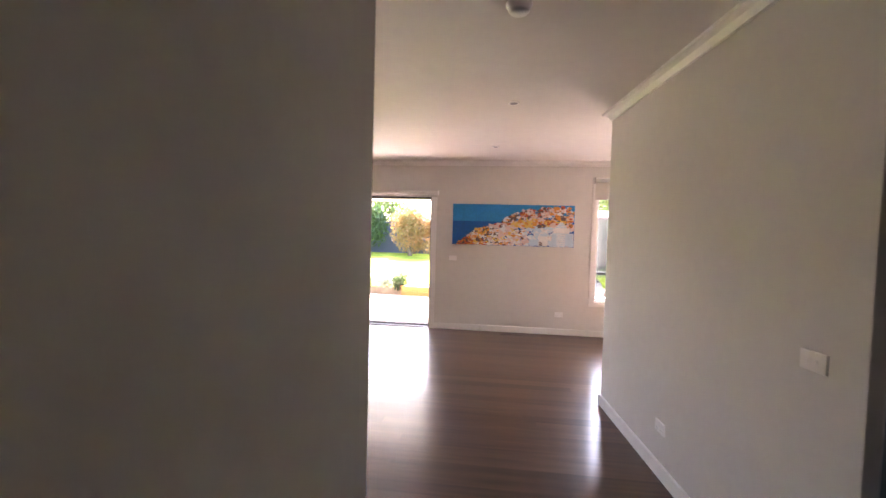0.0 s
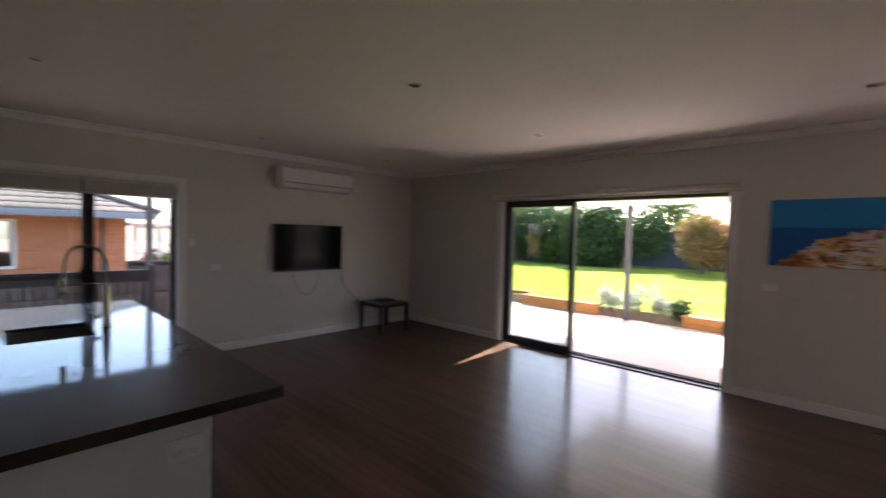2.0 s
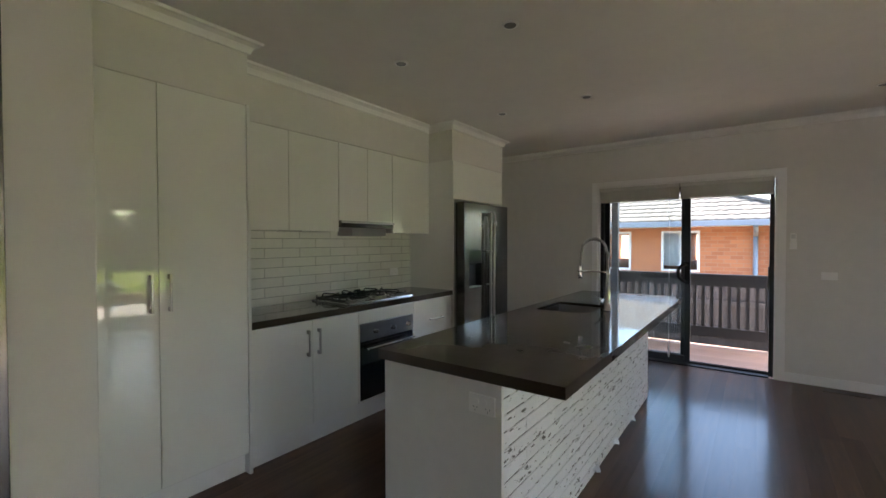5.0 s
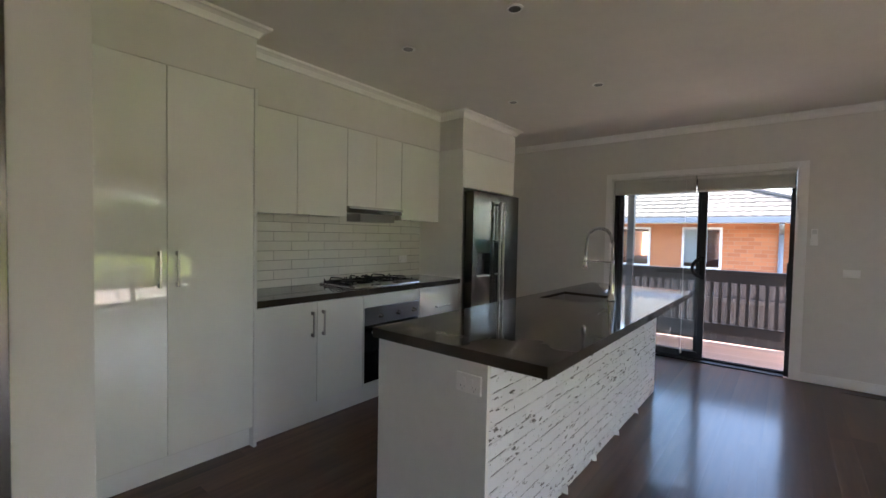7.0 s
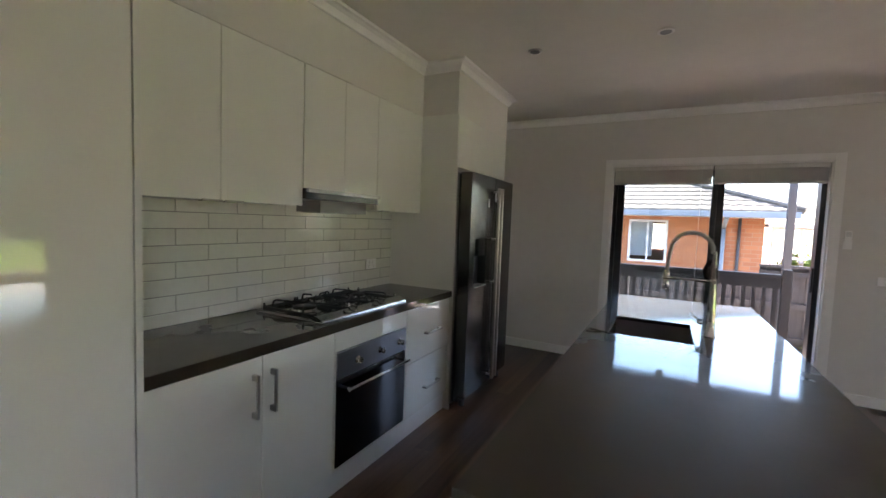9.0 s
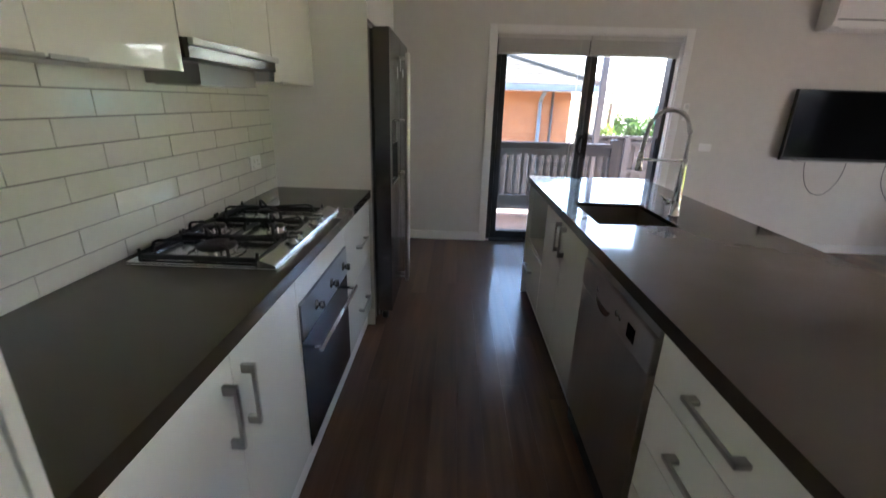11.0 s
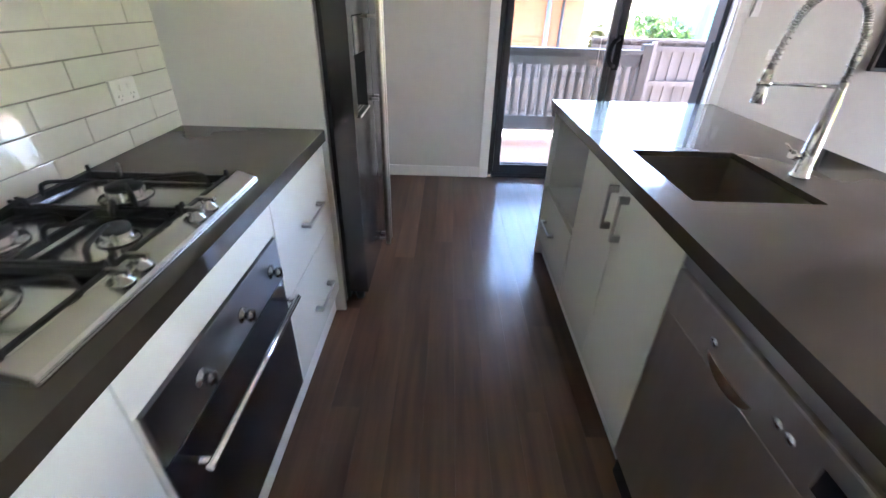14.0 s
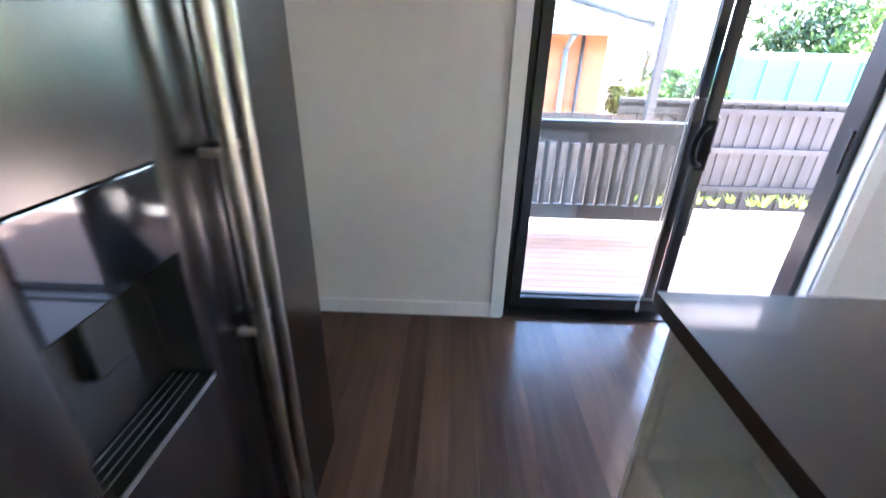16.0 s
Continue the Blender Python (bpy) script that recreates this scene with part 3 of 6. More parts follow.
def venetian(y0, y1, cord):
    v = thing("venetian_blind", (WX + 0.0, (y0 + y1) / 2, 1.84), "off-white venetian blind raised into a stack", "venetian blind", "blinds above the deck door")
    part("headrail", solid(WX - 0.062, WX - 0.005, y0, y1, 1.985, 2.025, bevel=0.002), M["blind"], v)
    for k in range(16):
        part("slat", solid(WX - 0.06, WX - 0.006 - 0.004 * (k % 2), y0 + 0.005, y1 - 0.005, 1.876 + k * 0.0068, 1.8805 + k * 0.0068), M["blind"], v)
    part("bottom_rail", solid(WX - 0.06, WX - 0.007, y0 + 0.003, y1 - 0.003, 1.852, 1.873, bevel=0.003), M["blind"], v)
    if cord:
        bm = bmesh.new()
        tube(bm, [(WX - 0.003 + 0.01, cord, 1.98 - 1.86 * i / 6) for i in range(7)], 0.0015, 6)
        part("cord", bm, M["plastic"], v)
        bm = bmesh.new()
        lathe(bm, [(0.004, 0.03), (0.011, 0.0), (0.009, -0.035), (0.003, -0.04)], (WX + 0.007, cord, 0.11), sides=12)
        part("tassel", bm, M["plastic"], v)


venetian(WD[0] + 0.02, 1.565, 1.475)
venetian(1.575, WD[1] - 0.02, None)

# hall door, closed
d3 = tagged(thing("door_3", (HALL_E + 0.05, 0.63, 0), "slate grey painted hall door, closed", "door"), kind="structure")
part("leaf", solid(HALL_E + 0.05, HALL_E + 0.09, HD[0] + 0.005, HD[1] - 0.005, 0.005, 2.045, bevel=0.003), M["door_paint"], d3)
bm = bmesh.new()
rod(bm, (HALL_E + 0.05, 0.97, 1.0), (HALL_E + 0.01, 0.97, 1.0), 0.011)
rod(bm, (HALL_E + 0.012, 0.98, 1.0), (HALL_E + 0.012, 0.85, 1.0), 0.009)
part("door_handle", bm, M["satinsteel"], d3, "satin lever handle")
stand_askew(d3)

# ---- kitchen ----
def bar_handle(parent, at, out, length, upright):
    """A square bar handle on two posts. out: +1 or -1 along y."""
    x, y, z = at
    h, s = length / 2, 0.006
    bm = bmesh.new()
    if upright:
        for e in (-1, 1):
            box(bm, x - s, x + s, y, y + out * 0.032, z + e * (h - 0.012) - 0.012, z + e * (h - 0.012) + 0.012, bevel=0.0015)
        box(bm, x - s, x + s, y + out * 0.024, y + out * 0.034, z - h, z + h, bevel=0.002)
    else:
        for e in (-1, 1):
            box(bm, x + e * (h - 0.012) - 0.012, x + e * (h - 0.012) + 0.012, y, y + out * 0.032, z - s, z + s, bevel=0.0015)
        box(bm, x - h, x + h, y + out * 0.024, y + out * 0.034, z - s, z + s, bevel=0.002)
    return part("handle", bm, M["satinsteel"], parent, "satin nickel bar handle")


def front(parent, name, x0, x1, z0, z1, y, out, mat="gloss", handle=None):
    g = 0.0015
    f = part(name, solid(x0 + g, x1 - g, y - out * 0.018, y, z0 + g, z1 - g, bevel=0.0015), M[mat], parent)
    if handle:
        hx, hz, length, upright = handle
        bar_handle(f, (hx, y, hz), out, length, upright)
    return f


def cabinet(name, label, x0, x1, yb, y, z0, z1, out, fronts, category="cabinet", group="", open_bay=None):
    c = thing(name, ((x0 + x1) / 2, (yb + y) / 2, z0), label, category, group)
    yf = y - out * 0.0195
    if open_bay is None:
        part("body", solid(x0, x1, yb, yf, z0, z1), M["carcass"], c)
    else:
        b0, b1 = open_bay
        for nm, a in (("side", (x0, x0 + 0.018, yb, yf, z0, z1)), ("side", (x1 - 0.018, x1, yb, yf, z0, z1)), ("back", (x0 + 0.018, x1 - 0.018, yb, yb + out * 0.018, z0, z1)), ("shelf", (x0 + 0.018, x1 - 0.018, yb + out * 0.018, yf, b0 - 0.018, b0)),
                      ("base", (x0 + 0.018, x1 - 0.018, yb + out * 0.018, yf, z0, z0 + 0.018)), ("top", (x0 + 0.018, x1 - 0.018, yb + out * 0.018, yf, b1, z1))):
            part(nm, solid(*a), M["satin"], c)
    for n, a0, a1, c0, c1, h in fronts:
        front(c, n, a0, a1, c0, c1, y, out, handle=h)
    return c


KY = -0.168   # face of the base cupboards along the wall
pantry = cabinet("pantry_cabinet", "tall gloss white two-door pantry cabinet", -1.49, -0.56, SY, -0.15, 0.12, 2.185, 1,
                 [("door", -1.49, -1.029, 0.13, 2.183, (-1.073, 1.126, 0.19, True)), ("door", -1.029, -0.60, 0.13, 2.183, (-0.99, 1.126, 0.19, True))], "pantry")
part("side_panel", solid(-1.512, -1.492, SY, -0.148, 0, 2.188, bevel=0.001), M["satin"], pantry)
part("filler", solid(-0.598, -0.532, SY, -0.152, 0, 2.188), M["satin"], pantry)
part("kickboard", solid(-1.49, -0.60, -0.22, -0.20, 0.0, 0.118), M["satin"], pantry)

cabinet("base_cabinet", "gloss white base cabinet with two doors", -2.37, -1.514, SY, KY, 0.14, 0.854, 1,
        [("door", -1.955, -1.52, 0.145, 0.85, (-1.912, 0.70, 0.175, True)), ("door", -2.37, -1.955, 0.145, 0.85, (-1.998, 0.70, 0.175, True))], group="base cabinets")
oc = cabinet("oven_cabinet", "gloss white cabinet housing the built-in oven", -3.012, -2.372, SY, -0.203, 0.14, 0.854, 1, [], group="base cabinets")
part("top_panel", solid(-3.012, -2.372, -0.202, KY, 0.752, 0.850, bevel=0.001), M["gloss"], oc)
part("bottom_panel", solid(-3.012, -2.372, -0.202, KY, 0.141, 0.155), M["gloss"], oc)
for e in (-3.012, -2.384):
    part("side_strip", solid(e, e + 0.012, -0.202, KY, 0.156, 0.751), M["gloss"], oc)
cabinet("drawer_cabinet", "gloss white cabinet with two deep drawers", -3.60, -3.014, SY, KY, 0.14, 0.854, 1,
        [("drawer", -3.585, -3.016, 0.50, 0.85, (-3.33, 0.662, 0.2, False)), ("drawer", -3.585, -3.016, 0.145, 0.50, (-3.33, 0.292, 0.2, False))], group="base cabinets")
kb = thing("kickboard", (-2.5, -0.21, 0), "long white kickboard under the base cabinets", "kickboard")
part("board", solid(-3.598, -1.514, -0.215, -0.20, 0.0, 0.138), M["satin"], kb)

# benchtop along the wall
wt = thing("wall_worktop", (-2.55, -0.42, 0.86), "dark brown engineered stone worktop along the wall", "worktop")
part("slab", boxes((-3.598, -1.514, SY + 0.002, -0.156, 0.880, 0.9)), M["stone"], wt)
part("front_edge", boxes((-3.598, -1.514, -0.178, -0.156, 0.856, 0.87999)), M["stone"], wt, "built-down stone front edge")

# oven
ov = thing("built_in_oven", (-2.71, -0.16, 0.155), "built-in stainless oven with dark glass door", "oven")
part("control_panel", solid(-2.998, -2.386, -0.201, -0.161, 0.612, 0.748, bevel=0.003), M["panelsteel"], ov, "stainless control panel")
od = part("door", solid(-2.998, -2.386, -0.201, -0.163, 0.158, 0.608, bevel=0.004), M["ovenglass"], ov, "dark glass oven door")
bm = bmesh.new()
rod(bm, (-2.965, -0.113, 0.562), (-2.42, -0.113, 0.562), 0.009, 14)
for x in (-2.95, -2.435):
    rod(bm, (x, -0.163, 0.562), (x, -0.113, 0.562), 0.007, 10)
part("handle", bm, M["chrome"], od, "polished bar handle")
for x in (-2.538, -2.735, -2.925):
    bm = bmesh.new()
    lathe(bm, [(0.020, 0.0), (0.020, 0.003), (0.009, 0.006), (0.009, 0.013), (0.015, 0.017), (0.016, 0.024), (0.012, 0.029), (0.002, 0.03)], (x, -0.161, 0.677), axis="y", sides=20)
    box(bm, x - 0.0025, x + 0.0025, -0.138, -0.128, 0.661, 0.693)
    part("knob", bm, M["knob"], ov, "chrome control knob")

# gas hob
HX0, HX1, HY0, HY1 = -3.04, -2.312, -0.66, -0.195
hob = thing("gas_cooktop", (-2.68, -0.43, 0.9), "stainless gas cooktop with black cast iron trivets", "cooktop")
bm = boxes((HX0, HX1, HY0, HY1, 0.9005, 0.908), bevel=0.003)
for a in ((HX0, HX1, HY0, HY0 + 0.022), (HX0, HX0 + 0.022, HY0 + 0.022, -0.257), (HX1 - 0.022, HX1, HY0 + 0.022, -0.257)):
    box(bm, *a, 0.908, 0.914, bevel=0.002)
part("tray", bm, M["hobsteel"], hob)
bm = bmesh.new()
prof = [(-0.256, 0.9085), (-0.254, 0.928), (-0.249, 0.932), (-0.244, 0.9322), (-0.202, 0.917), (-0.198, 0.912), (-0.197, 0.9085)]
r0, r1 = ([bm.verts.new((x, y, z)) for y, z in prof] for x in (HX0 + 0.001, HX1 - 0.001))
for i in range(len(prof)):
    j = (i + 1) % len(prof)
    bm.faces.new((r0[i], r0[j], r1[j], r1[i]))
bm.faces.new(r0)
bm.faces.new(r1[::-1])
bmesh.ops.recalc_face_normals(bm, faces=bm.faces)
part("control_strip", bm, M["hobsteel"], hob, "raised sloping stainless control strip")
for x in (-2.822, -2.766, -2.573, -2.522):
    bm = bmesh.new()
    lathe(bm, [(0.021, 0.0), (0.020, 0.005), (0.014, 0.008), (0.013, 0.019), (0.011, 0.022)], (x, -0.221, 0.9205), sides=18)
    box(bm, x - 0.0045, x + 0.0045, -0.241, -0.201, 0.937, 0.951, bevel=0.003)
    part("knob", bm, M["knob"], hob, "chrome control knob")


def burner(x, y, r):
    bm = bmesh.new()
    lathe(bm, [(r * 1.5, 0.9085), (r * 1.48, 0.912), (r * 1.2, 0.914), (r * 1.08, 0.918), (r * 1.06, 0.928), (r * 0.6, 0.928)], (x, y, 0), sides=28)
    b = part("burner", bm, M["hobsteel"], hob)
    bm = bmesh.new()
    lathe(bm, [(r * 1.0, 0.9285), (r * 1.03, 0.933), (r * 0.97, 0.939), (r * 0.4, 0.942), (0.004, 0.942)], (x, y, 0), sides=28)
    part("burner_cap", bm, M["iron"], b, "black burner cap")
    bm = bmesh.new()
    rod(bm, (x + r * 1.2, y + r * 0.6, 0.909), (x + r * 1.2, y + r * 0.6, 0.934), 0.003, 8)
    part("igniter", bm, M["plastic"], b, "white ceramic igniter pin")


BURNERS = [(-2.44, -0.445, 0.06), (-2.655, -0.57, 0.038), (-2.69, -0.345, 0.027), (-2.905, -0.47, 0.04)]
for x, y, r in BURNERS:
    burner(x, y, r)


def trivet(x0, x1, y0, y1, rings):
    """A low cast frame; from its sides flat arms climb, bend and reach in over each burner."""
    bm = bmesh.new()
    s = 0.005
    for a in ((x0, x1, y0, y0 + 2 * s), (x0, x1, y1 - 2 * s, y1), (x0, x0 + 2 * s, y0 + 2 * s, y1 - 2 * s), (x1 - 2 * s, x1, y0 + 2 * s, y1 - 2 * s)):
        box(bm, *a, 0.914, 0.930, bevel=0.002)

    def arm(a, b):
        a, b = Vector((*a, 0.0)), Vector((*b, 0.0))
        line = [a.lerp(b, t) + Vector((0, 0, z)) for t, z in ((0.0, 0.922), (0.06, 0.951), (0.16, 0.957), (0.85, 0.955), (1.0, 0.949))]
        tube(bm, line, [0.0065, 0.006, 0.0058, 0.0055, 0.004], 4)
    for cx, cy, r in rings:
        lo, hi = max(y0, cy - 0.19), min(y1, cy + 0.19)
        if len(rings) == 2:
            lo, hi = (lo, -0.455) if cy < -0.45 else (-0.455, hi)
        for px, py in ((x0 + s, lo + 0.25 * (hi - lo)), (x1 - s, hi - 0.25 * (hi - lo)), (cx - 0.05, hi - s), (cx + 0.05, lo + s)):
            way = (Vector((cx, cy)) - Vector((px, py))).normalized()
            arm((px, py), (cx - way.x * r * 0.7, cy - way.y * r * 0.7))
    if len(rings) == 2:
        box(bm, x0 + 2 * s, x1 - 2 * s, -0.46, -0.45, 0.914, 0.930, bevel=0.002)
    for x in (x0 + s, x1 - s):
        for y in (y0 + s, y1 - s):
            rod(bm, (x, y, 0.9085), (x, y, 0.92), 0.006, 8)
            rod(bm, (x, y, 0.925), (x, y, 0.946), 0.0065, 6, 0.0045)
    return part("trivet", bm, M["iron"], hob, "black cast iron trivet")


trivet(-2.555, -2.337, -0.640, -0.260, BURNERS[:1])
trivet(-2.785, -2.562, -0.640, -0.260, BURNERS[1:3])
trivet(-3.015, -2.792, -0.640, -0.260, BURNERS[3:])

# wall cupboards
def tab_pull(f, x, y, z):
    part("tab_pull", boxes((x - 0.045, x + 0.045, y - 0.004, y + 0.022, z - 0.004, z), (x - 0.045, x + 0.045, y + 0.019, y + 0.022, z - 0.004, z + 0.006), bevel=0.001), M["satinsteel"], f, "flat nickel tab pull")


UY = -0.449
u = cabinet("wall_cabinet", "gloss white wall cabinet with two doors", -2.42, -1.514, SY, UY, 1.465, 2.186, 1, [], group="wall cabinets")
f = front(u, "door", -1.967, -1.516, 1.462, 2.186, UY, 1)
tab_pull(f, -1.917, UY, 1.461)
f = front(u, "door", -2.42, -1.967, 1.462, 2.186, UY, 1)
tab_pull(f, -2.017, UY, 1.461)
u = cabinet("wall_cabinet", "short gloss white wall cabinet above the rangehood", -3.046, -2.423, SY, UY, 1.60, 2.186, 1, [], group="wall cabinets")
front(u, "door", -2.735, -2.423, 1.555, 2.186, UY, 1)
front(u, "door", -3.046, -2.735, 1.555, 2.186, UY, 1)
u = cabinet("wall_cabinet", "gloss white wall cabinet with one door", -3.596, -3.049, SY, UY, 1.465, 2.186, 1, [], group="wall cabinets")
f = front(u, "door", -3.590, -3.049, 1.462, 2.186, UY, 1)
tab_pull(f, -3.12, UY, 1.461)

# slide-out rangehood
rh = thing("rangehood", (-2.74, -0.55, 1.5), "slim stainless slide-out rangehood under the cabinet", "rangehood")
part("body", solid(-3.03, -2.62, SY + 0.012, -0.52, 1.436, 1.500), M["hoodshade"], rh, "hood body, coloured grey for the shade under the cupboards")
part("housing", solid(-3.04, -2.427, SY + 0.012, -0.50, 1.501, 1.598), M["hoodshade"], rh)
part("canopy", solid(-3.04, -2.427, -0.499, -0.432, 1.501, 1.556, bevel=0.004), M["darksteel"], rh, "brushed stainless front")
part("lip", solid(-3.04, -2.427, -0.4315, -0.415, 1.536, 1.556, bevel=0.004), M["satinsteel"], rh)
part("filter", solid(-3.01, -2.64, -0.69, -0.54, 1.432, 1.4355), M["satinsteel"], rh)

# refrigerator bay
fb = thing("refrigerator_surround", (-4.1, -0.42, 0), "white end panels and overhead cupboard round the refrigerator", "cabinet")
part("side_panel", solid(-3.62, -3.60, SY, -0.152, 0.0, 2.188, bevel=0.001), M["gloss"], fb)
part("side_panel", solid(-4.62, -4.602, SY, -0.30, 0.0, 2.188, bevel=0.001), M["satin"], fb)
part("body", solid(-4.601, -3.621, SY, -0.172, 1.812, 2.186), M["carcass"], fb)
front(fb, "door", -4.60, -3.622, 1.806, 2.186, -0.152, 1)

fg = thing("refrigerator", (-4.12, -0.35, 0), "dark stainless two-door refrigerator with water dispenser", "refrigerator")
part("body", solid(-4.53, -3.634, -0.70, -0.150, 0.03, 1.775, bevel=0.006), M["fridgeside"], fg)
part("gasket", solid(-4.525, -3.642, -0.149, -0.131, 0.05, 1.765), M["rubber"], fg)
FY = -0.042


def holed_plate(x0, x1, z0, z1, a0, a1, c0, c1, yb, yf):
    """A door slab with one recess cut into its front."""
    bm = bmesh.new()
    xs, zs = (x0, a0, a1, x1), (z0, c0, c1, z1)
    f = [[bm.verts.new((x, yf, z)) for x in xs] for z in zs]
    k = [bm.verts.new((x, yb, z)) for x, z in ((x0, z0), (x1, z0), (x1, z1), (x0, z1))]
    r = [bm.verts.new((x, yb + 0.016, z)) for x, z in ((a0, c0), (a1, c0), (a1, c1), (a0, c1))]
    for j in range(3):
        for i in range(3):
            if (i, j) != (1, 1):
                bm.faces.new((f[j][i], f[j][i + 1], f[j + 1][i + 1], f[j + 1][i]))
    bm.faces.new(k)
    bm.faces.new(r)
    ring = (f[1][1], f[1][2], f[2][2], f[2][1])
    for i in range(4):
        bm.faces.new((ring[i], ring[(i + 1) % 4], r[(i + 1) % 4], r[i]))
    bm.faces.new((*f[0], k[1], k[0]))
    bm.faces.new((*f[3], k[2], k[3]))
    bm.faces.new((f[0][0], f[1][0], f[2][0], f[3][0], k[3], k[0]))
    bm.faces.new((f[0][3], f[1][3], f[2][3], f[3][3], k[2], k[1]))
    bmesh.ops.recalc_face_normals(bm, faces=bm.faces)
    return bm


dl = part("door", holed_plate(-4.093, -3.636, 0.09, 1.775, -3.955, -3.72, 0.915, 1.293, -0.13, FY), M["darksteel"], fg, "freezer door with dispenser recess")
dr = part("door", boxes((-4.535, -4.10, -0.13, FY, 0.09, 1.775), bevel=0.012), M["darksteel"], fg)
part("dispenser_panel", solid(-3.952, -3.723, -0.112, FY + 0.002, 1.155, 1.290, bevel=0.003), M["ovenglass"], dl, "glossy black dispenser panel")
part("dispenser_liner", solid(-3.952, -3.723, -0.1135, -0.110, 0.917, 1.154), M["rubber"], dl, "black dispenser recess")
for x in (-3.9545, -3.7225):
    part("recess_side", solid(x, x + 0.002, -0.113, FY - 0.001, 0.927, 1.154), M["rubber"], dl, "black recess side")
tray = part("drip_tray", solid(-3.95, -3.725, -0.109, FY + 0.006, 0.916, 0.924, bevel=0.002), M["rubber"], dl, "black drip tray with steel edge")
for i in range(4):
    part("tray_slat", solid(-3.945, -3.73, -0.103 + i * 0.014, -0.100 + i * 0.014, 0.9242, 0.9255), M["satinsteel"], tray)
part("tray_edge", solid(-3.95, -3.725, FY + 0.0062, FY + 0.009, 0.916, 0.926), M["satinsteel"], tray)
part("dispenser_lever", solid(-3.865, -3.81, -0.109, -0.089, 1.03, 1.154, bevel=0.004), M["rubber"], dl, "black dispenser lever")
for x in (-4.062, -4.132):
    bm = bmesh.new()
    tube(bm, [(x, FY + 0.05, 0.13 + 1.56 * i / 10) for i in range(11)], 0.0135, 12)
    for z in (0.16, 0.93, 1.28, 1.66):
        rod(bm, (x, FY - 0.002, z), (x, FY + 0.05, z), 0.008, 10)
    part("handle", bm, M["handlesteel"], dl if x > -4.095 else dr, "long tubular steel handle")
for x in (-3.72, -4.46):
    bm = bmesh.new()
    rod(bm, (x, -0.10, 0.0), (x, -0.10, 0.05), 0.022, 14)
    part("foot", bm, M["rubber"], fg)
part("plinth_grille", solid(-4.49, -3.69, -0.15, -0.12, 0.03, 0.085, bevel=0.003), M["rubber"], fg)
bm = bmesh.new()
lathe(bm, [(0.028, 0.0), (0.028, 0.0012), (0.001, 0.0012)], (-4.25, FY, 1.58), axis="y", sides=20)
part("sticker", bm, M["label"], dr, "small round pale sticker")

# ---- island bench ----
BX0, BX1, BY0, BY1 = -4.24, -1.565, 0.90, 1.49
wt2 = thing("island_worktop", (-2.9, 1.31, 0.86), "dark brown engineered stone island worktop", "worktop")
SX0, SX1, SY0, SY1 = -3.452, -2.998, 0.994, 1.361
T = (-4.328, -1.53, 0.89, 1.758)
bm = boxes((T[0], SX0, T[2], T[3], 0.880, 0.9), (SX1, T[1], T[2], T[3], 0.880, 0.9), (SX0, SX1, T[2], SY0, 0.880, 0.9), (SX0, SX1, SY1, T[3], 0.880, 0.9))
bmesh.ops.remove_doubles(bm, verts=bm.verts, dist=0.0002)
inner = [f for f in bm.faces if all(any(abs(v.co.x - q) < 1e-4 for q in (SX0, SX1)) for v in f.verts) and abs(f.normal.x) > 0.5 and (f.calc_center_median().y < SY0 or f.calc_center_median().y > SY1)]
bmesh.ops.delete(bm, geom=inner, context="FACES")
part("slab", bm, M["stone"], wt2)
for x0, x1, y0, y1 in ((T[0], T[1], T[2], T[2] + 0.022), (T[0], T[1], T[3] - 0.022, T[3]), (T[0], T[0] + 0.022, T[2] + 0.0222, T[3] - 0.0222), (T[1] - 0.022, T[1], T[2] + 0.0222, T[3] - 0.0222)):
    part("edge", boxes((x0, x1, y0, y1, 0.856, 0.87999)), M["stone"], wt2, "built-down stone edge")

isl = thing("island_end_panel", (BX1, 1.2, 0), "satin white island end panel with power point", "panel")
part("panel", solid(BX1 - 0.02, BX1, 0.896, BY1 + 0.010, 0.0, 0.855, bevel=0.001), M["satin"], isl)
isl2 = thing("island_end_panel", (BX0, 1.2, 0), "satin white island end panel facing the deck", "panel")
part("panel", solid(BX0, BX0 + 0.02, 0.896, BY1 - 0.001, 0.0, 0.855, bevel=0.001), M["satin"], isl2)
cabinet("drawer_cabinet", "gloss white island cabinet with four drawers", -2.128, -1.592, BY1 - 0.06, BY0, 0.11, 0.854, -1,
        [("drawer", -2.126, -1.594, 0.69, 0.850, (-1.85, 0.782, 0.2, False)), ("drawer", -2.126, -1.594, 0.505, 0.69, (-1.865, 0.597, 0.2, False)), ("drawer", -2.126, -1.594, 0.34, 0.505, (-1.865, 0.415, 0.2, False)), ("drawer", -2.126, -1.594, 0.115, 0.34, (-1.865, 0.25, 0.2, False))], group="island cabinets")
cabinet("sink_cabinet", "gloss white sink cabinet with two doors", -3.622, -2.805, BY1 - 0.06, BY0, 0.11, 0.66, -1,
        [("door", -3.62, -3.21, 0.115, 0.850, (-3.257, 0.757, 0.16, True)), ("door", -3.21, -2.807, 0.115, 0.850, (-3.16, 0.757, 0.16, True))], group="island cabinets")
cabinet("microwave_cabinet", "white island cabinet with open microwave bay and drawer", -4.218, -3.625, 1.22, BY0, 0.11, 0.854, -1,
        [("drawer", -4.216, -3.627, 0.115, 0.447, (-3.99, 0.29, 0.2, False))], group="island cabinets", open_bay=(0.452, 0.836))
kb = thing("kickboard", (-2.9, 0.95, 0), "long white kickboard under the island", "kickboard")
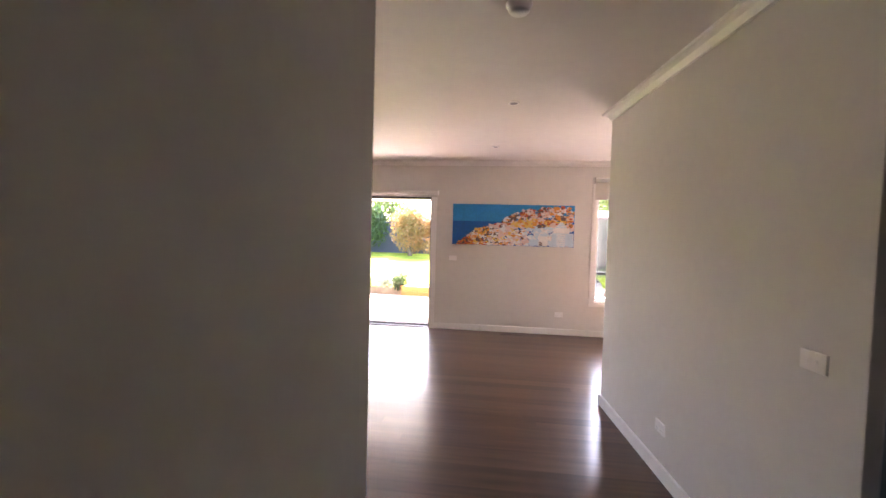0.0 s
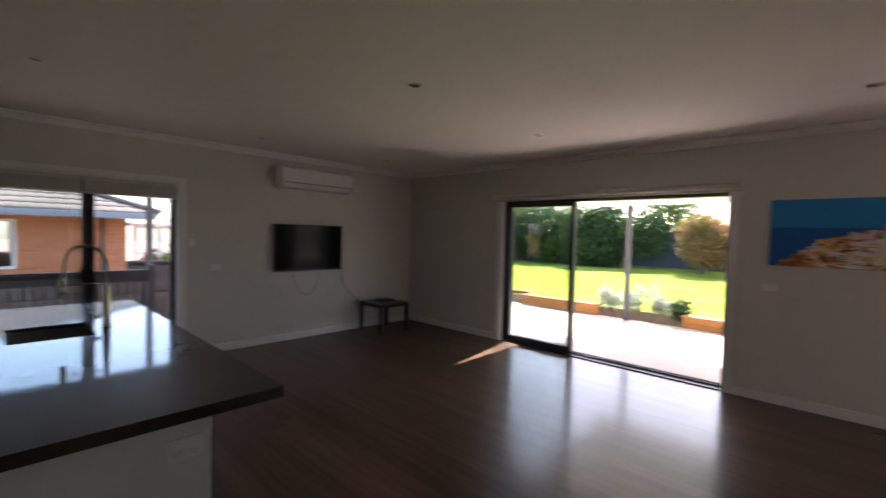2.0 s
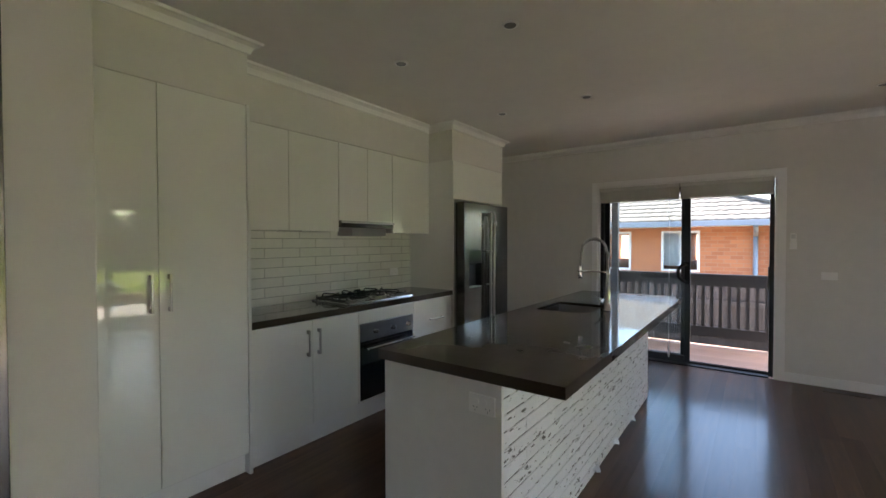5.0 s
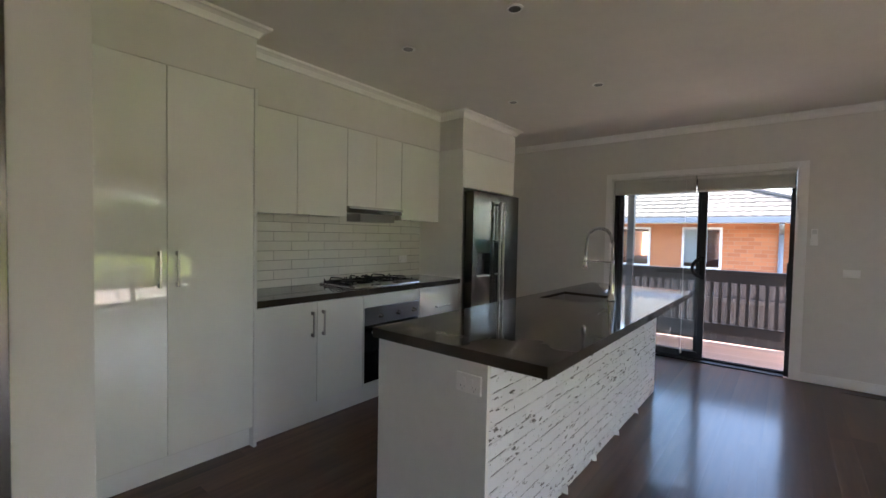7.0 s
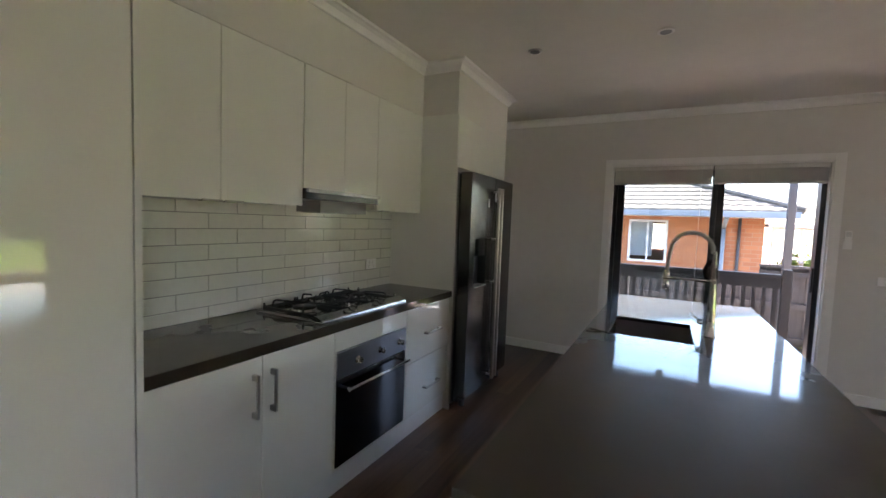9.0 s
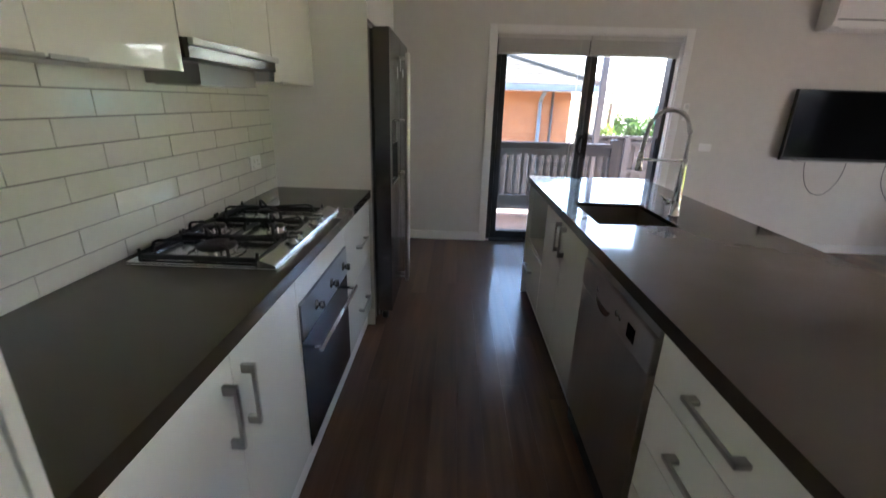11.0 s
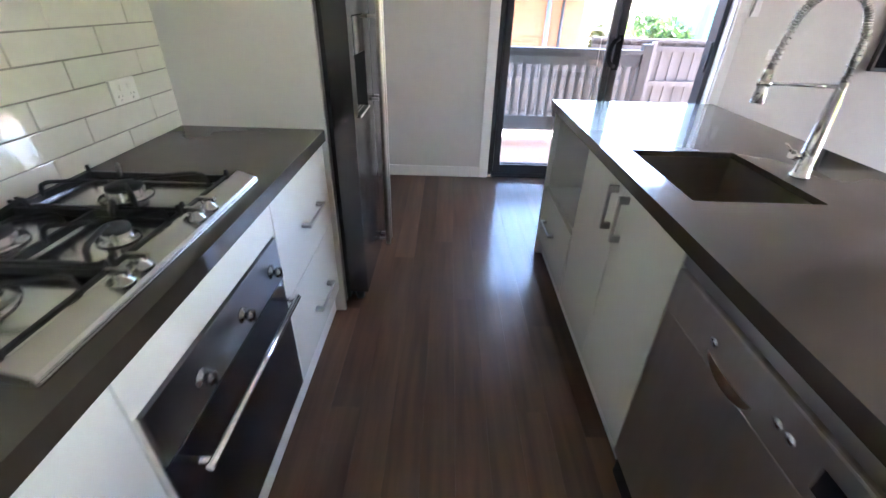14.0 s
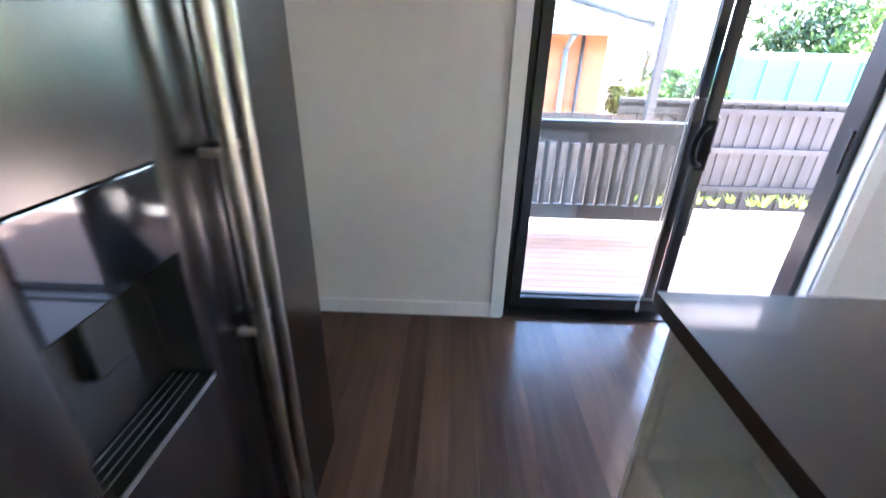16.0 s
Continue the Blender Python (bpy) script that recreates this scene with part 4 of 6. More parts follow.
part("board", boxes((-4.218, -2.805, 0.94, 0.955, 0.0, 0.108), (-2.128, -1.592, 0.94, 0.955, 0.0, 0.108)), M["satin"], kb)

dw = thing("dishwasher", (-2.47, 1.2, 0.0), "stainless freestanding dishwasher under the island", "dishwasher")
part("body", solid(-2.80, -2.145, 0.925, BY1 - 0.07, 0.02, 0.845), M["rubber"], dw)
part("door", solid(-2.795, -2.150, 0.893, 0.924, 0.115, 0.697, bevel=0.004), M["dwsteel"], dw)
cp = part("control_panel", solid(-2.795, -2.150, 0.890, 0.924, 0.6985, 0.815, bevel=0.006), M["dwsteel"], dw, "stainless control panel")
part("top_lip", solid(-2.80, -2.142, 0.899, 0.924, 0.819, 0.853, bevel=0.002), M["satinsteel"], dw)
part("display", solid(-2.315, -2.258, 0.8885, 0.8905, 0.727, 0.775), M["ovenglass"], cp, "small black display")
part("plinth", solid(-2.795, -2.150, 0.915, 0.93, 0.0, 0.11), M["rubber"], dw)
for x in (-2.60, -2.405, -2.375):
    bm = bmesh.new()
    lathe(bm, [(0.011, -0.0005), (0.0105, -0.004), (0.001, -0.0045)], (x, 0.890, 0.757), axis="y", sides=12)
    part("button", bm, M["chrome"], cp, "round chrome button")
bm = bmesh.new()
hi = [(-2.53 + 0.075 * math.cos(math.pi * k / 12), 0.735 - 0.012 * math.sin(math.pi * k / 12)) for k in range(13)]
lo = [(-2.53 + 0.075 * math.cos(math.pi * k / 12), 0.735 - 0.042 * math.sin(math.pi * k / 12)) for k in range(13)]
ring = [[bm.verts.new((x, y, z)) for x, z in hi + lo[-2:0:-1]] for y in (0.8865, 0.8895)]
bm.faces.new(ring[0])
bm.faces.new(ring[1][::-1])
for k in range(len(ring[0])):
    bm.faces.new((ring[0][k], ring[1][k], ring[1][k - 1], ring[0][k - 1]))
bmesh.ops.recalc_face_normals(bm, faces=bm.faces)
part("grip", bm, M["chrome"], cp, "crescent chrome grip")

# sink and tap
sk = thing("undermount_sink", (-3.225, 1.178, 0.7), "square undermount stainless sink", "sink")
bm = bmesh.new()
o = 0.006
rings = []
for e, z in ((o, 0.8795), (o, 0.675), (o - 0.014, 0.657), (o - 0.016, 0.659), (o - 0.003, 0.676), (o - 0.002, 0.8795)):
    rings.append([bm.verts.new((x, y, z)) for x, y in ((SX0 - e, SY0 - e), (SX1 + e, SY0 - e), (SX1 + e, SY1 + e), (SX0 - e, SY1 + e))])
for p, q in zip(rings, rings[1:] + rings[:1]):
    if p is not rings[2]:
        for k in range(4):
            bm.faces.new((p[k - 1], p[k], q[k], q[k - 1]))
bm.faces.new(rings[2][::-1])
bm.faces.new(rings[3])
bmesh.ops.recalc_face_normals(bm, faces=bm.faces)
part("bowl", bm, M["bowlsteel"], sk)
bm = bmesh.new()
lathe(bm, [(0.045, 0.6595), (0.045, 0.662), (0.03, 0.661), (0.028, 0.6605), (0.001, 0.6605)], (-3.225, 1.178, 0), sides=24)
part("waste", bm, M["chrome"], sk, "round chrome waste")

tp = thing("kitchen_tap", (-3.213, 1.432, 0.9), "tall chrome kitchen tap with arched spring spout", "tap")
bm = bmesh.new()
lathe(bm, [(0.027, 0.9), (0.027, 0.906), (0.023, 0.909), (0.021, 0.98), (0.018, 1.06), (0.0135, 1.15), (0.0125, 1.18)], (-3.213, 1.432, 0), sides=20)
part("column", bm, M["chrome"], tp)
arc = [(-3.213, 1.432, 1.18), (-3.213, 1.4325, 1.25), (-3.213, 1.4324, 1.30)] + [(-3.213 - 0.02 * (i / 10), 1.334 + 0.09 * math.cos(math.pi * i / 10), 1.31 + 0.09 * math.sin(math.pi * i / 10)) for i in range(11)] + [(-3.238, 1.236, 1.25), (-3.241, 1.232, 1.20)]
bm = bmesh.new()
tube(bm, arc, 0.0085, 12)
hose = part("hose", bm, M["satinsteel"], tp, "arched metal hose")
fine = []
for a, b in zip(arc, arc[1:]):
    for k in range(4):
        fine.append(Vector(a).lerp(Vector(b), k / 4))
bm = bmesh.new()
turns, steps = 62, 62 * 8
coil = []
for i in range(steps + 1):
    s = i / steps * (len(fine) - 1.001)
    p = fine[int(s)].lerp(fine[min(int(s) + 1, len(fine) - 1)], s - int(s))
    q = fine[min(int(s) + 1, len(fine) - 1)] - fine[int(s)]
    q = q.normalized() if q.length > 1e-6 else Vector((0, 0, 1))
    u1 = q.cross(Vector((1, 0, 0))).normalized()
    a = 2 * math.pi * turns * i / steps
    coil.append(p + 0.0108 * (math.cos(a) * u1 + math.sin(a) * Vector((1, 0, 0))))
tube(bm, coil, 0.0016, 4)
part("spring", bm, M["chrome"], tp, "fine chrome spring")
bm = bmesh.new()
lathe(bm, [(0.011, 1.205), (0.014, 1.19), (0.0145, 1.15), (0.019, 1.115), (0.017, 1.112)], (-3.241, 1.232, 0), sides=18)
part("spray_head", bm, M["chrome"], tp)
bm = bmesh.new()
rod(bm, (-3.213, 1.432, 1.168), (-3.239, 1.25, 1.168), 0.006, 10)
lathe(bm, [(0.018, 1.16), (0.018, 1.176), (0.0125, 1.177)], (-3.241, 1.232, 0), sides=16)
part("hose_arm", bm, M["chrome"], tp)
bm = bmesh.new()
rod(bm, (-3.213, 1.40, 0.965), (-3.213, 1.378, 0.972), 0.014, 14)
rod(bm, (-3.213, 1.385, 0.972), (-3.208, 1.345, 1.005), 0.005, 10, 0.0035)
part("lever", bm, M["chrome"], tp)


# ---- electrical plates ----
def wall_plate(name, label, at, normal, w, h, switches, sockets=0, parent_group=""):
    t = thing(name, at, label, "wall plate", parent_group)
    n = Vector(normal)
    side = Vector((0, 0, 1)).cross(n)
    c = Vector(at)

    def slab(part_name, u0, u1, v0, v1, d0, d1, mat, par, bevel=0.0):
        a, b = c + side * u0 + n * d0, c + side * u1 + n * d1
        return part(part_name, solid(a.x, b.x, a.y, b.y, c.z + v0, c.z + v1, bevel=bevel), M[mat], par)
    pl = slab("plate", -w / 2, w / 2, -h / 2, h / 2, 0.0, 0.009, "plastic", t, 0.003)
    for i in range(switches):
        u0 = (i - (switches - 1) / 2) * w / max(switches, 1) * 0.62
        v0 = 0.012 if sockets else 0.0
        slab("rocker", u0 - 0.006, u0 + 0.006, v0 - 0.009, v0 + 0.009, 0.0092, 0.013, "plastic", pl, 0.001)
    for i in range(sockets):
        u0 = (i - (sockets - 1) / 2) * 0.055
        for du, dv in ((-0.008, -0.012), (0.008, -0.012), (0.0, -0.024)):
            slab("slot", u0 + du - 0.001, u0 + du + 0.001, dv - 0.0035, dv + 0.0035, 0.0091, 0.0095, "cord", pl)
    return t


wall_plate("light_switch", "white triple light switch on the garden wall", (-0.427, NY, 1.094), (0, -1, 0), 0.116, 0.073, 3)
wall_plate("power_point", "white double power point on the garden wall", (1.174, NY, 0.30), (0, -1, 0), 0.116, 0.073, 2, 2)
wall_plate("light_switch", "white light switch on the deck wall", (WX, 2.815, 1.05), (1, 0, 0), 0.116, 0.073, 2)
wall_plate("power_point", "white power point low behind the side table", (WX, 5.17, 0.28), (1, 0, 0), 0.116, 0.073, 2, 2)
stand_askew(wall_plate("light_switch", "white double light switch on the hall wall", (HALL_E, 1.255, 1.069), (-1, 0, 0), 0.116, 0.073, 2))
stand_askew(wall_plate("power_point", "white power point low on the hall wall", (HALL_E, 2.351, 0.31), (-1, 0, 0), 0.116, 0.073, 2, 2))
wall_plate("power_point", "white double power point on the island end", (BX1, 1.417, 0.756), (1, 0, 0), 0.116, 0.075, 2, 2)
wall_plate("power_point", "white double power point on the tiled splashback", (-3.335, SY + 0.0105, 1.076), (0, 1, 0), 0.116, 0.073, 2, 2)

rc = thing("wall_controller", (WX, 2.55, 1.37), "white air conditioner remote in a wall holder", "remote control")
part("holder", solid(WX, WX + 0.016, 2.522, 2.578, 1.30, 1.37, bevel=0.003), M["plastic"], rc)
rm = part("remote", solid(WX + 0.004, WX + 0.021, 2.527, 2.573, 1.315, 1.455, bevel=0.004), M["plastic"], rc)
part("display", solid(WX + 0.0205, WX + 0.0222, 2.533, 2.567, 1.405, 1.445), M["label"], rm, "grey remote display")


def floor_vent(x, y, lx, ly):
    v = thing("floor_vent", (x, y, 0), "brown metal floor heating vent", "vent")
    part("backing", solid(x - lx / 2, x + lx / 2, y - ly / 2, y + ly / 2, 0.0005, 0.003), M["rubber"], v)
    part("frame", boxes((x - lx / 2, x + lx / 2, y - ly / 2, y - ly / 2 + 0.012, 0.0032, 0.007), (x - lx / 2, x + lx / 2, y + ly / 2 - 0.012, y + ly / 2, 0.0032, 0.007), (x - lx / 2, x - lx / 2 + 0.012, y - ly / 2 + 0.012, y + ly / 2 - 0.012, 0.0032, 0.007), (x + lx / 2 - 0.012, x + lx / 2, y - ly / 2 + 0.012, y + ly / 2 - 0.012, 0.0032, 0.007)), M["bark"], v)
    n = 18
    for i in range(n):
        if lx > ly:
            u0 = x - lx / 2 + 0.015 + i * (lx - 0.03) / n
            part("slat", solid(u0, u0 + 0.006, y - ly / 2 + 0.0125, y + ly / 2 - 0.0125, 0.0032, 0.006), M["bark"], v)
        else:
            u0 = y - ly / 2 + 0.015 + i * (ly - 0.03) / n
            part("slat", solid(x - lx / 2 + 0.0125, x + lx / 2 - 0.0125, u0, u0 + 0.006, 0.0032, 0.006), M["bark"], v)


floor_vent(0.466, 5.90, 0.32, 0.11)
floor_vent(-5.40, 2.92, 0.11, 0.32)

# ---- ceiling fittings ----
dlight = thing("downlight", (0, 0, CEIL), "round recessed downlight with a satin rim, switched off", "downlight", "ceiling downlights")
bm = bmesh.new()
lathe(bm, [(0.030, -0.004), (0.036, -0.010), (0.045, -0.008), (0.046, -0.001)], (0, 0, CEIL), sides=28)
part("rim", bm, M["plastic"], dlight)
bm = bmesh.new()
lathe(bm, [(0.0325, -0.0065), (0.031, -0.0095), (0.024, -0.006), (0.0185, -0.002)], (0, 0, CEIL), sides=24)
part("gimbal_ring", bm, M["panelsteel"], dlight, "dark steel tilting ring")
bm = bmesh.new()
lathe(bm, [(0.0205, -0.003), (0.015, -0.0055), (0.001, -0.006)], (0, 0, CEIL), sides=20)
part("lamp", bm, M["chrome"], dlight, "bright lamp face")
spots = [(0.33, 3.13), (0.179, 4.899), (-2.231, 4.79), (-2.149, 2.997), (-4.71, 3.02), (-2.25, 1.178), (-3.648, 1.142), (-2.267, 0.371), (-3.642, 0.371), (-4.70, 4.79)]
dlight.location = (*spots[0], CEIL)
for x, y in spots[1:]:
    copy_thing(dlight, Matrix.Translation((x, y, CEIL)))
mg = thing("fridge_label", (-4.12, FY, 1.62), "small pale paper label stuck on the refrigerator door", "label")
part("paper", boxes((-4.14, -4.10, FY + 0.0003, FY + 0.0016, 1.585, 1.655), bevel=0.0004), M["label"], mg)
for i in range(4):
    part("printed_line", boxes((-4.135, -4.105 - 0.008 * (i % 2), FY + 0.0017, FY + 0.002, 1.596 + i * 0.014, 1.601 + i * 0.014)), M["cord"], mg)
mg = thing("fridge_label", (-3.975, FY, 1.57), "small white tag hanging by the refrigerator handle", "label")
part("tag", boxes((-3.985, -3.96, FY + 0.0003, FY + 0.002, 1.535, 1.60), bevel=0.0006), M["label"], mg)
sm = thing("smoke_alarm", (0.295, 1.63, CEIL), "round white smoke alarm on the ceiling", "smoke alarm")
bm = bmesh.new()
lathe(bm, [(0.058, -0.001), (0.058, -0.012), (0.052, -0.016), (0.05, -0.03), (0.042, -0.04), (0.001, -0.042)], (0.295, 1.63, CEIL), sides=32)
part("cover", bm, M["plastic"], sm)
bm = bmesh.new()
lathe(bm, [(0.062, -0.0005), (0.062, -0.006), (0.058, -0.008)], (0.295, 1.63, CEIL), sides=32)
part("base", bm, M["plastic"], sm)

# ---- living area ----
tv = thing("wall_television", (WX, 4.08, 1.29), "black flat television mounted on the wall", "television")
part("casing", solid(WX + 0.045, WX + 0.085, 3.515, 4.556, 0.962, 1.612, bevel=0.006), M["rubber"], tv)
part("screen", solid(WX + 0.0852, WX + 0.0872, 3.533, 4.538, 0.990, 1.598), M["screen"], tv, "glossy dark screen")
part("speaker_bar", solid(WX + 0.05, WX + 0.088, 3.66, 4.41, 0.949, 0.9615, bevel=0.003), M["satinsteel"], tv, "silver lower edge")
part("bracket", boxes((WX, WX + 0.012, 3.88, 4.28, 1.13, 1.45), (WX + 0.012, WX + 0.044, 3.95, 4.0, 1.1, 1.5), (WX + 0.012, WX + 0.044, 4.16, 4.21, 1.1, 1.5)), M["black"], tv)
cd = thing("television_cord", (WX + 0.02, 4.0, 0.9), "thin grey cord looping below the television", "cord")
bm = bmesh.new()
tube(bm, [(WX + 0.04 - 0.02 * math.sin(math.pi * i / 20), 4.0 - 0.2 * math.cos(math.pi * i / 20) + 0.03 * math.sin(math.pi * i / 20), 0.955 - 0.34 * math.sin(math.pi * i / 20)) for i in range(21)], 0.004, 6)
part("loop", bm, M["cord"], cd)
bm = bmesh.new()
tube(bm, [(WX + 0.03 - 0.02 * min(1, i / 4), 4.60 + 0.42 * (i / 14) ** 2.2, 0.98 - 0.58 * (i / 14) ** 0.8) for i in range(15)], 0.0035, 6)
part("lead", bm, M["cord"], cd)

ac = thing("air_conditioner", (WX, 4.11, 2.24), "white split-system air conditioner high on the wall", "air conditioner")
bm = bmesh.new()
prof = [(0.0, 2.10), (0.12, 2.10), (0.175, 2.125), (0.20, 2.17), (0.205, 2.32), (0.19, 2.365), (0.16, 2.385), (0.0, 2.385)]
r0, r1 = ([bm.verts.new((WX + u, y, z)) for u, z in prof] for y in (3.563, 4.655))
for i in range(len(prof)):
    j = (i + 1) % len(prof)
    bm.faces.new((r0[i], r0[j], r1[j], r1[i]))
bm.faces.new(r0)
bm.faces.new(r1[::-1])
bmesh.ops.recalc_face_normals(bm, faces=bm.faces)
part("casing", bm, M["plastic"], ac)
part("louvre", solid(WX + 0.11, WX + 0.182, 3.62, 4.60, 2.108, 2.118, bevel=0.002), M["plastic"], ac)
part("front_panel", solid(WX + 0.2052, WX + 0.211, 3.58, 4.64, 2.18, 2.345, bevel=0.002), M["plastic"], ac)
# solid grey strip standing in for the shadow below the panel
part("gap_shadow_line", solid(WX + 0.2, WX + 0.2085, 3.585, 4.635, 2.168, 2.176), M["cord"], ac, "grey strip drawn as the shadow line under the front panel")

tb = thing("side_table", (-5.13, 5.15, 0), "square black-brown side table in the corner", "table")
part("tabletop", solid(-5.405, -4.855, 4.875, 5.425, 0.40, 0.45, bevel=0.003), M["table"], tb)
for x in (-5.405, -4.905):
    for y in (4.875, 5.375):
        part("leg", solid(x, x + 0.05, y, y + 0.05, 0.0, 0.3995, bevel=0.002), M["table"], tb)
rmt = thing("set_top_box", (-5.2, 5.25, 0.45), "flat black set-top box lying on the side table", "set-top box")
part("casing", solid(-5.32, -5.10, 5.10, 5.33, 0.4502, 0.475, bevel=0.004), M["rubber"], rmt)

# canvas print
pc = thing("canvas_print", (0.45, NY, 1.62), "wide canvas print of a bright hillside village over blue sea", "picture")
PX0, PX1, PZ0, PZ1, PY = -0.442, 1.347, 1.307, 1.918, NY - 0.036
part("canvas", solid(PX0, PX1, PY, NY - 0.002, PZ0, PZ1, bevel=0.003), M["satin"], pc)
cols = [(0.008, 0.14, 0.50), (0.02, 0.32, 0.72), (0.92, 0.90, 0.90), (0.85, 0.36, 0.06), (0.62, 0.12, 0.05), (0.90, 0.62, 0.16), (0.20, 0.12, 0.11), (0.85, 0.66, 0.62), (0.06, 0.13, 0.42), (0.66, 0.80, 0.95), (0.20, 0.26, 0.10)]
pm = [material("print_ink", c, 0.55, vary=0.14, scale=9) for c in cols]
bm = bmesh.new()
W, H = PX1 - PX0, PZ1 - PZ0
rnd = random.Random(5)


def ink(u0, u1, v0, v1, k, layer):
    y = PY - 0.0006 - 0.0004 * layer
    box(bm, PX0 + u0 * W, PX0 + u1 * W, y, y + 0.0003, PZ0 + v0 * H, PZ0 + v1 * H, mat_index=k)


def blot(u, v, w, h, k, layer, sides=6):
    """An irregular printed patch, no two alike."""
    y = PY - 0.0006 - 0.0004 * layer
    vs = []
    turn = rnd.uniform(0, 6.28)
    for q in range(sides):
        an, r = turn + q * 2 * math.pi / sides, rnd.uniform(0.6, 1.15)
        uu, vv = u + math.cos(an) * w * r, v + math.sin(an) * h * r
        vs.append(bm.verts.new((PX0 + min(0.997, max(0.003, uu)) * W, y, PZ0 + min(0.99, max(0.006, vv)) * H)))
    f = bm.faces.new(vs)
    f.normal_update()
    if f.normal.y > 0:
        f.normal_flip()
    f.material_index = k


def slope(u):
    """How high the hillside stands against the sea."""
    steps = ((0.0, 0.0), (0.06, 0.0), (0.11, 0.16), (0.20, 0.42), (0.30, 0.50), (0.42, 0.60), (0.50, 0.78), (0.58, 0.9), (0.75, 0.96), (1.0, 0.98))
    for (u0, v0), (u1, v1) in zip(steps, steps[1:]):
        if u <= u1:
            return v0 + (v1 - v0) * (u - u0) / (u1 - u0)
    return 0.98


def hill_ink(u, v, t):
    """Ink for a place on the hillside: warm on the near slope, pale in the village, blue-white below the dome."""
    rel = v / max(0.05, t)
    if u < 0.14:
        return rnd.choice([4, 4, 3, 6])
    if u < 0.30:
        return rnd.choice([3, 5, 5, 7, 3, 6, 2] if rel > 0.45 else [3, 4, 2, 7, 6, 5])
    if u > 0.60 and v < 0.45:
        return rnd.choice([9, 2, 9, 2, 9, 2, 7])
    if rel > 0.72:
        return rnd.choice([4, 6, 2, 3, 7, 6, 7])
    if 0.52 < u < 0.68 and v > 0.4:
        return rnd.choice([5, 5, 3, 5, 7])
    if u > 0.66 and v > 0.45:
        return rnd.choice([3, 4, 7, 5, 6, 3])
    return rnd.choice([7, 2, 7, 2, 3, 6, 2, 7, 5])


for i in range(10):
    ink(0.001, 0.999, 0.40 + i * 0.06, min(0.999, 0.46 + i * 0.06), 0 if i < 3 else 1, 0)
ink(0.001, 0.999, 0.001, 0.40, 0, 0)
n = 0
for count, w, h in ((420, 0.032, 0.075), (380, 0.02, 0.03), (420, 0.011, 0.014)):
    for i in range(count):
        u = 0.07 + 0.92 * rnd.random()
        t = slope(u)
        v = max(0.01, (t - h * 0.7) * rnd.random())
        s = rnd.uniform(0.6, 1.3)
        blot(u, v, w * s, h * s, hill_ink(u, v, t), 2 + n * 0.02, 4 + i % 4)
        n += 1
for u0, u1, v0, v1, k in ((0.64, 0.72, 0.02, 0.17, 9), (0.71, 0.79, 0.02, 0.25, 2), (0.73, 0.78, 0.25, 0.31, 9), (0.82, 0.985, 0.02, 0.33, 9), (0.72, 0.745, 0.02, 0.11, 6), (0.83, 0.96, 0.33, 0.44, 2)):
    ink(u0, u1, v0, v1, k, 36)
for k in range(7):
    ink(0.845 + 0.006 * k, 0.945 - 0.006 * k, 0.44 + k * 0.022, 0.462 + k * 0.022, 9 if k % 2 else 2, 36)
for i in range(6):
    ink(0.86, 0.93, 0.04 + i * 0.048, 0.065 + i * 0.048, 2, 37)
part("print", bm, pm, pc, "bright printed village scene")

# tall steel panel on the hall wall's end, with its cord
sp = thing("steel_wall_panel", (-0.26, 0.842, 0), "tall dark brushed steel panel on the hall wall's end", "wall panel")
part("sheet", solid(-0.358, HALL_W - 0.002, 0.843, 0.854, 0.005, 2.48, bevel=0.002), M["darksteel"], sp)
part("hook", solid(-0.335, -0.305, 0.854, 0.872, 1.0, 1.02, bevel=0.003), M["plastic"], sp)
bm = bmesh.new()
tube(bm, [(-0.32 - 0.002 * i, 0.862, 1.0 - 0.08 * i) for i in range(12)], 0.004, 6)
part("cord", bm, M["plastic"], sp, "hanging white cord")

# ---- outside ----
structure("ground", solid(-90, 90, -70, 120, -1.2, -0.75), M["earth"], "dry ground round the house", "ground")
pv = structure("pavement", boxes((-8.5, 8.0, NY + 0.2, 9.75, -0.7, -0.108)), M["concrete"], "pale concrete patio beside the garden door", "patio")
for x in (-8.5, -5.75, -3.0, -0.25, 2.5, 5.25):
    for y0, y1 in ((NY + 0.2, 8.0), (8.012, 9.75)):
        part("slab", solid(x, x + 2.738, y0, y1, -0.1079, -0.10, bevel=0.002), M["concrete"], pv)
structure("pavement_side", boxes((-8.9, -7.2, -3.0, NY + 0.2, -0.75, -0.45)), M["concrete"], "pale concrete side path below the deck", "path")


def rolling(x0, x1, y0, y1, nx, ny, height):
    bm = bmesh.new()
    g = [[bm.verts.new((x0 + (x1 - x0) * i / nx, y0 + (y1 - y0) * j / ny, height(x0 + (x1 - x0) * i / nx, y0 + (y1 - y0) * j / ny))) for i in range(nx + 1)] for j in range(ny + 1)]
    for j in range(ny):
        for i in range(nx):
            bm.faces.new((g[j][i], g[j][i + 1], g[j + 1][i + 1], g[j + 1][i])).smooth = True
    return bm


structure("lawn", rolling(-26, 1.9, 10.0, 30, 60, 30, lambda x, y: 0.05 + 0.012 * (y - 10) + 0.03 * noise.noise((x * 0.6, y * 0.6, 0))), M["lawn"], "bright mown back lawn", "lawn")
structure("lawn_bank", boxes((-26, 1.9, 9.96, 10.0, -0.75, 0.06)), M["earth"], "bare soil edge of the lawn", "lawn edge")


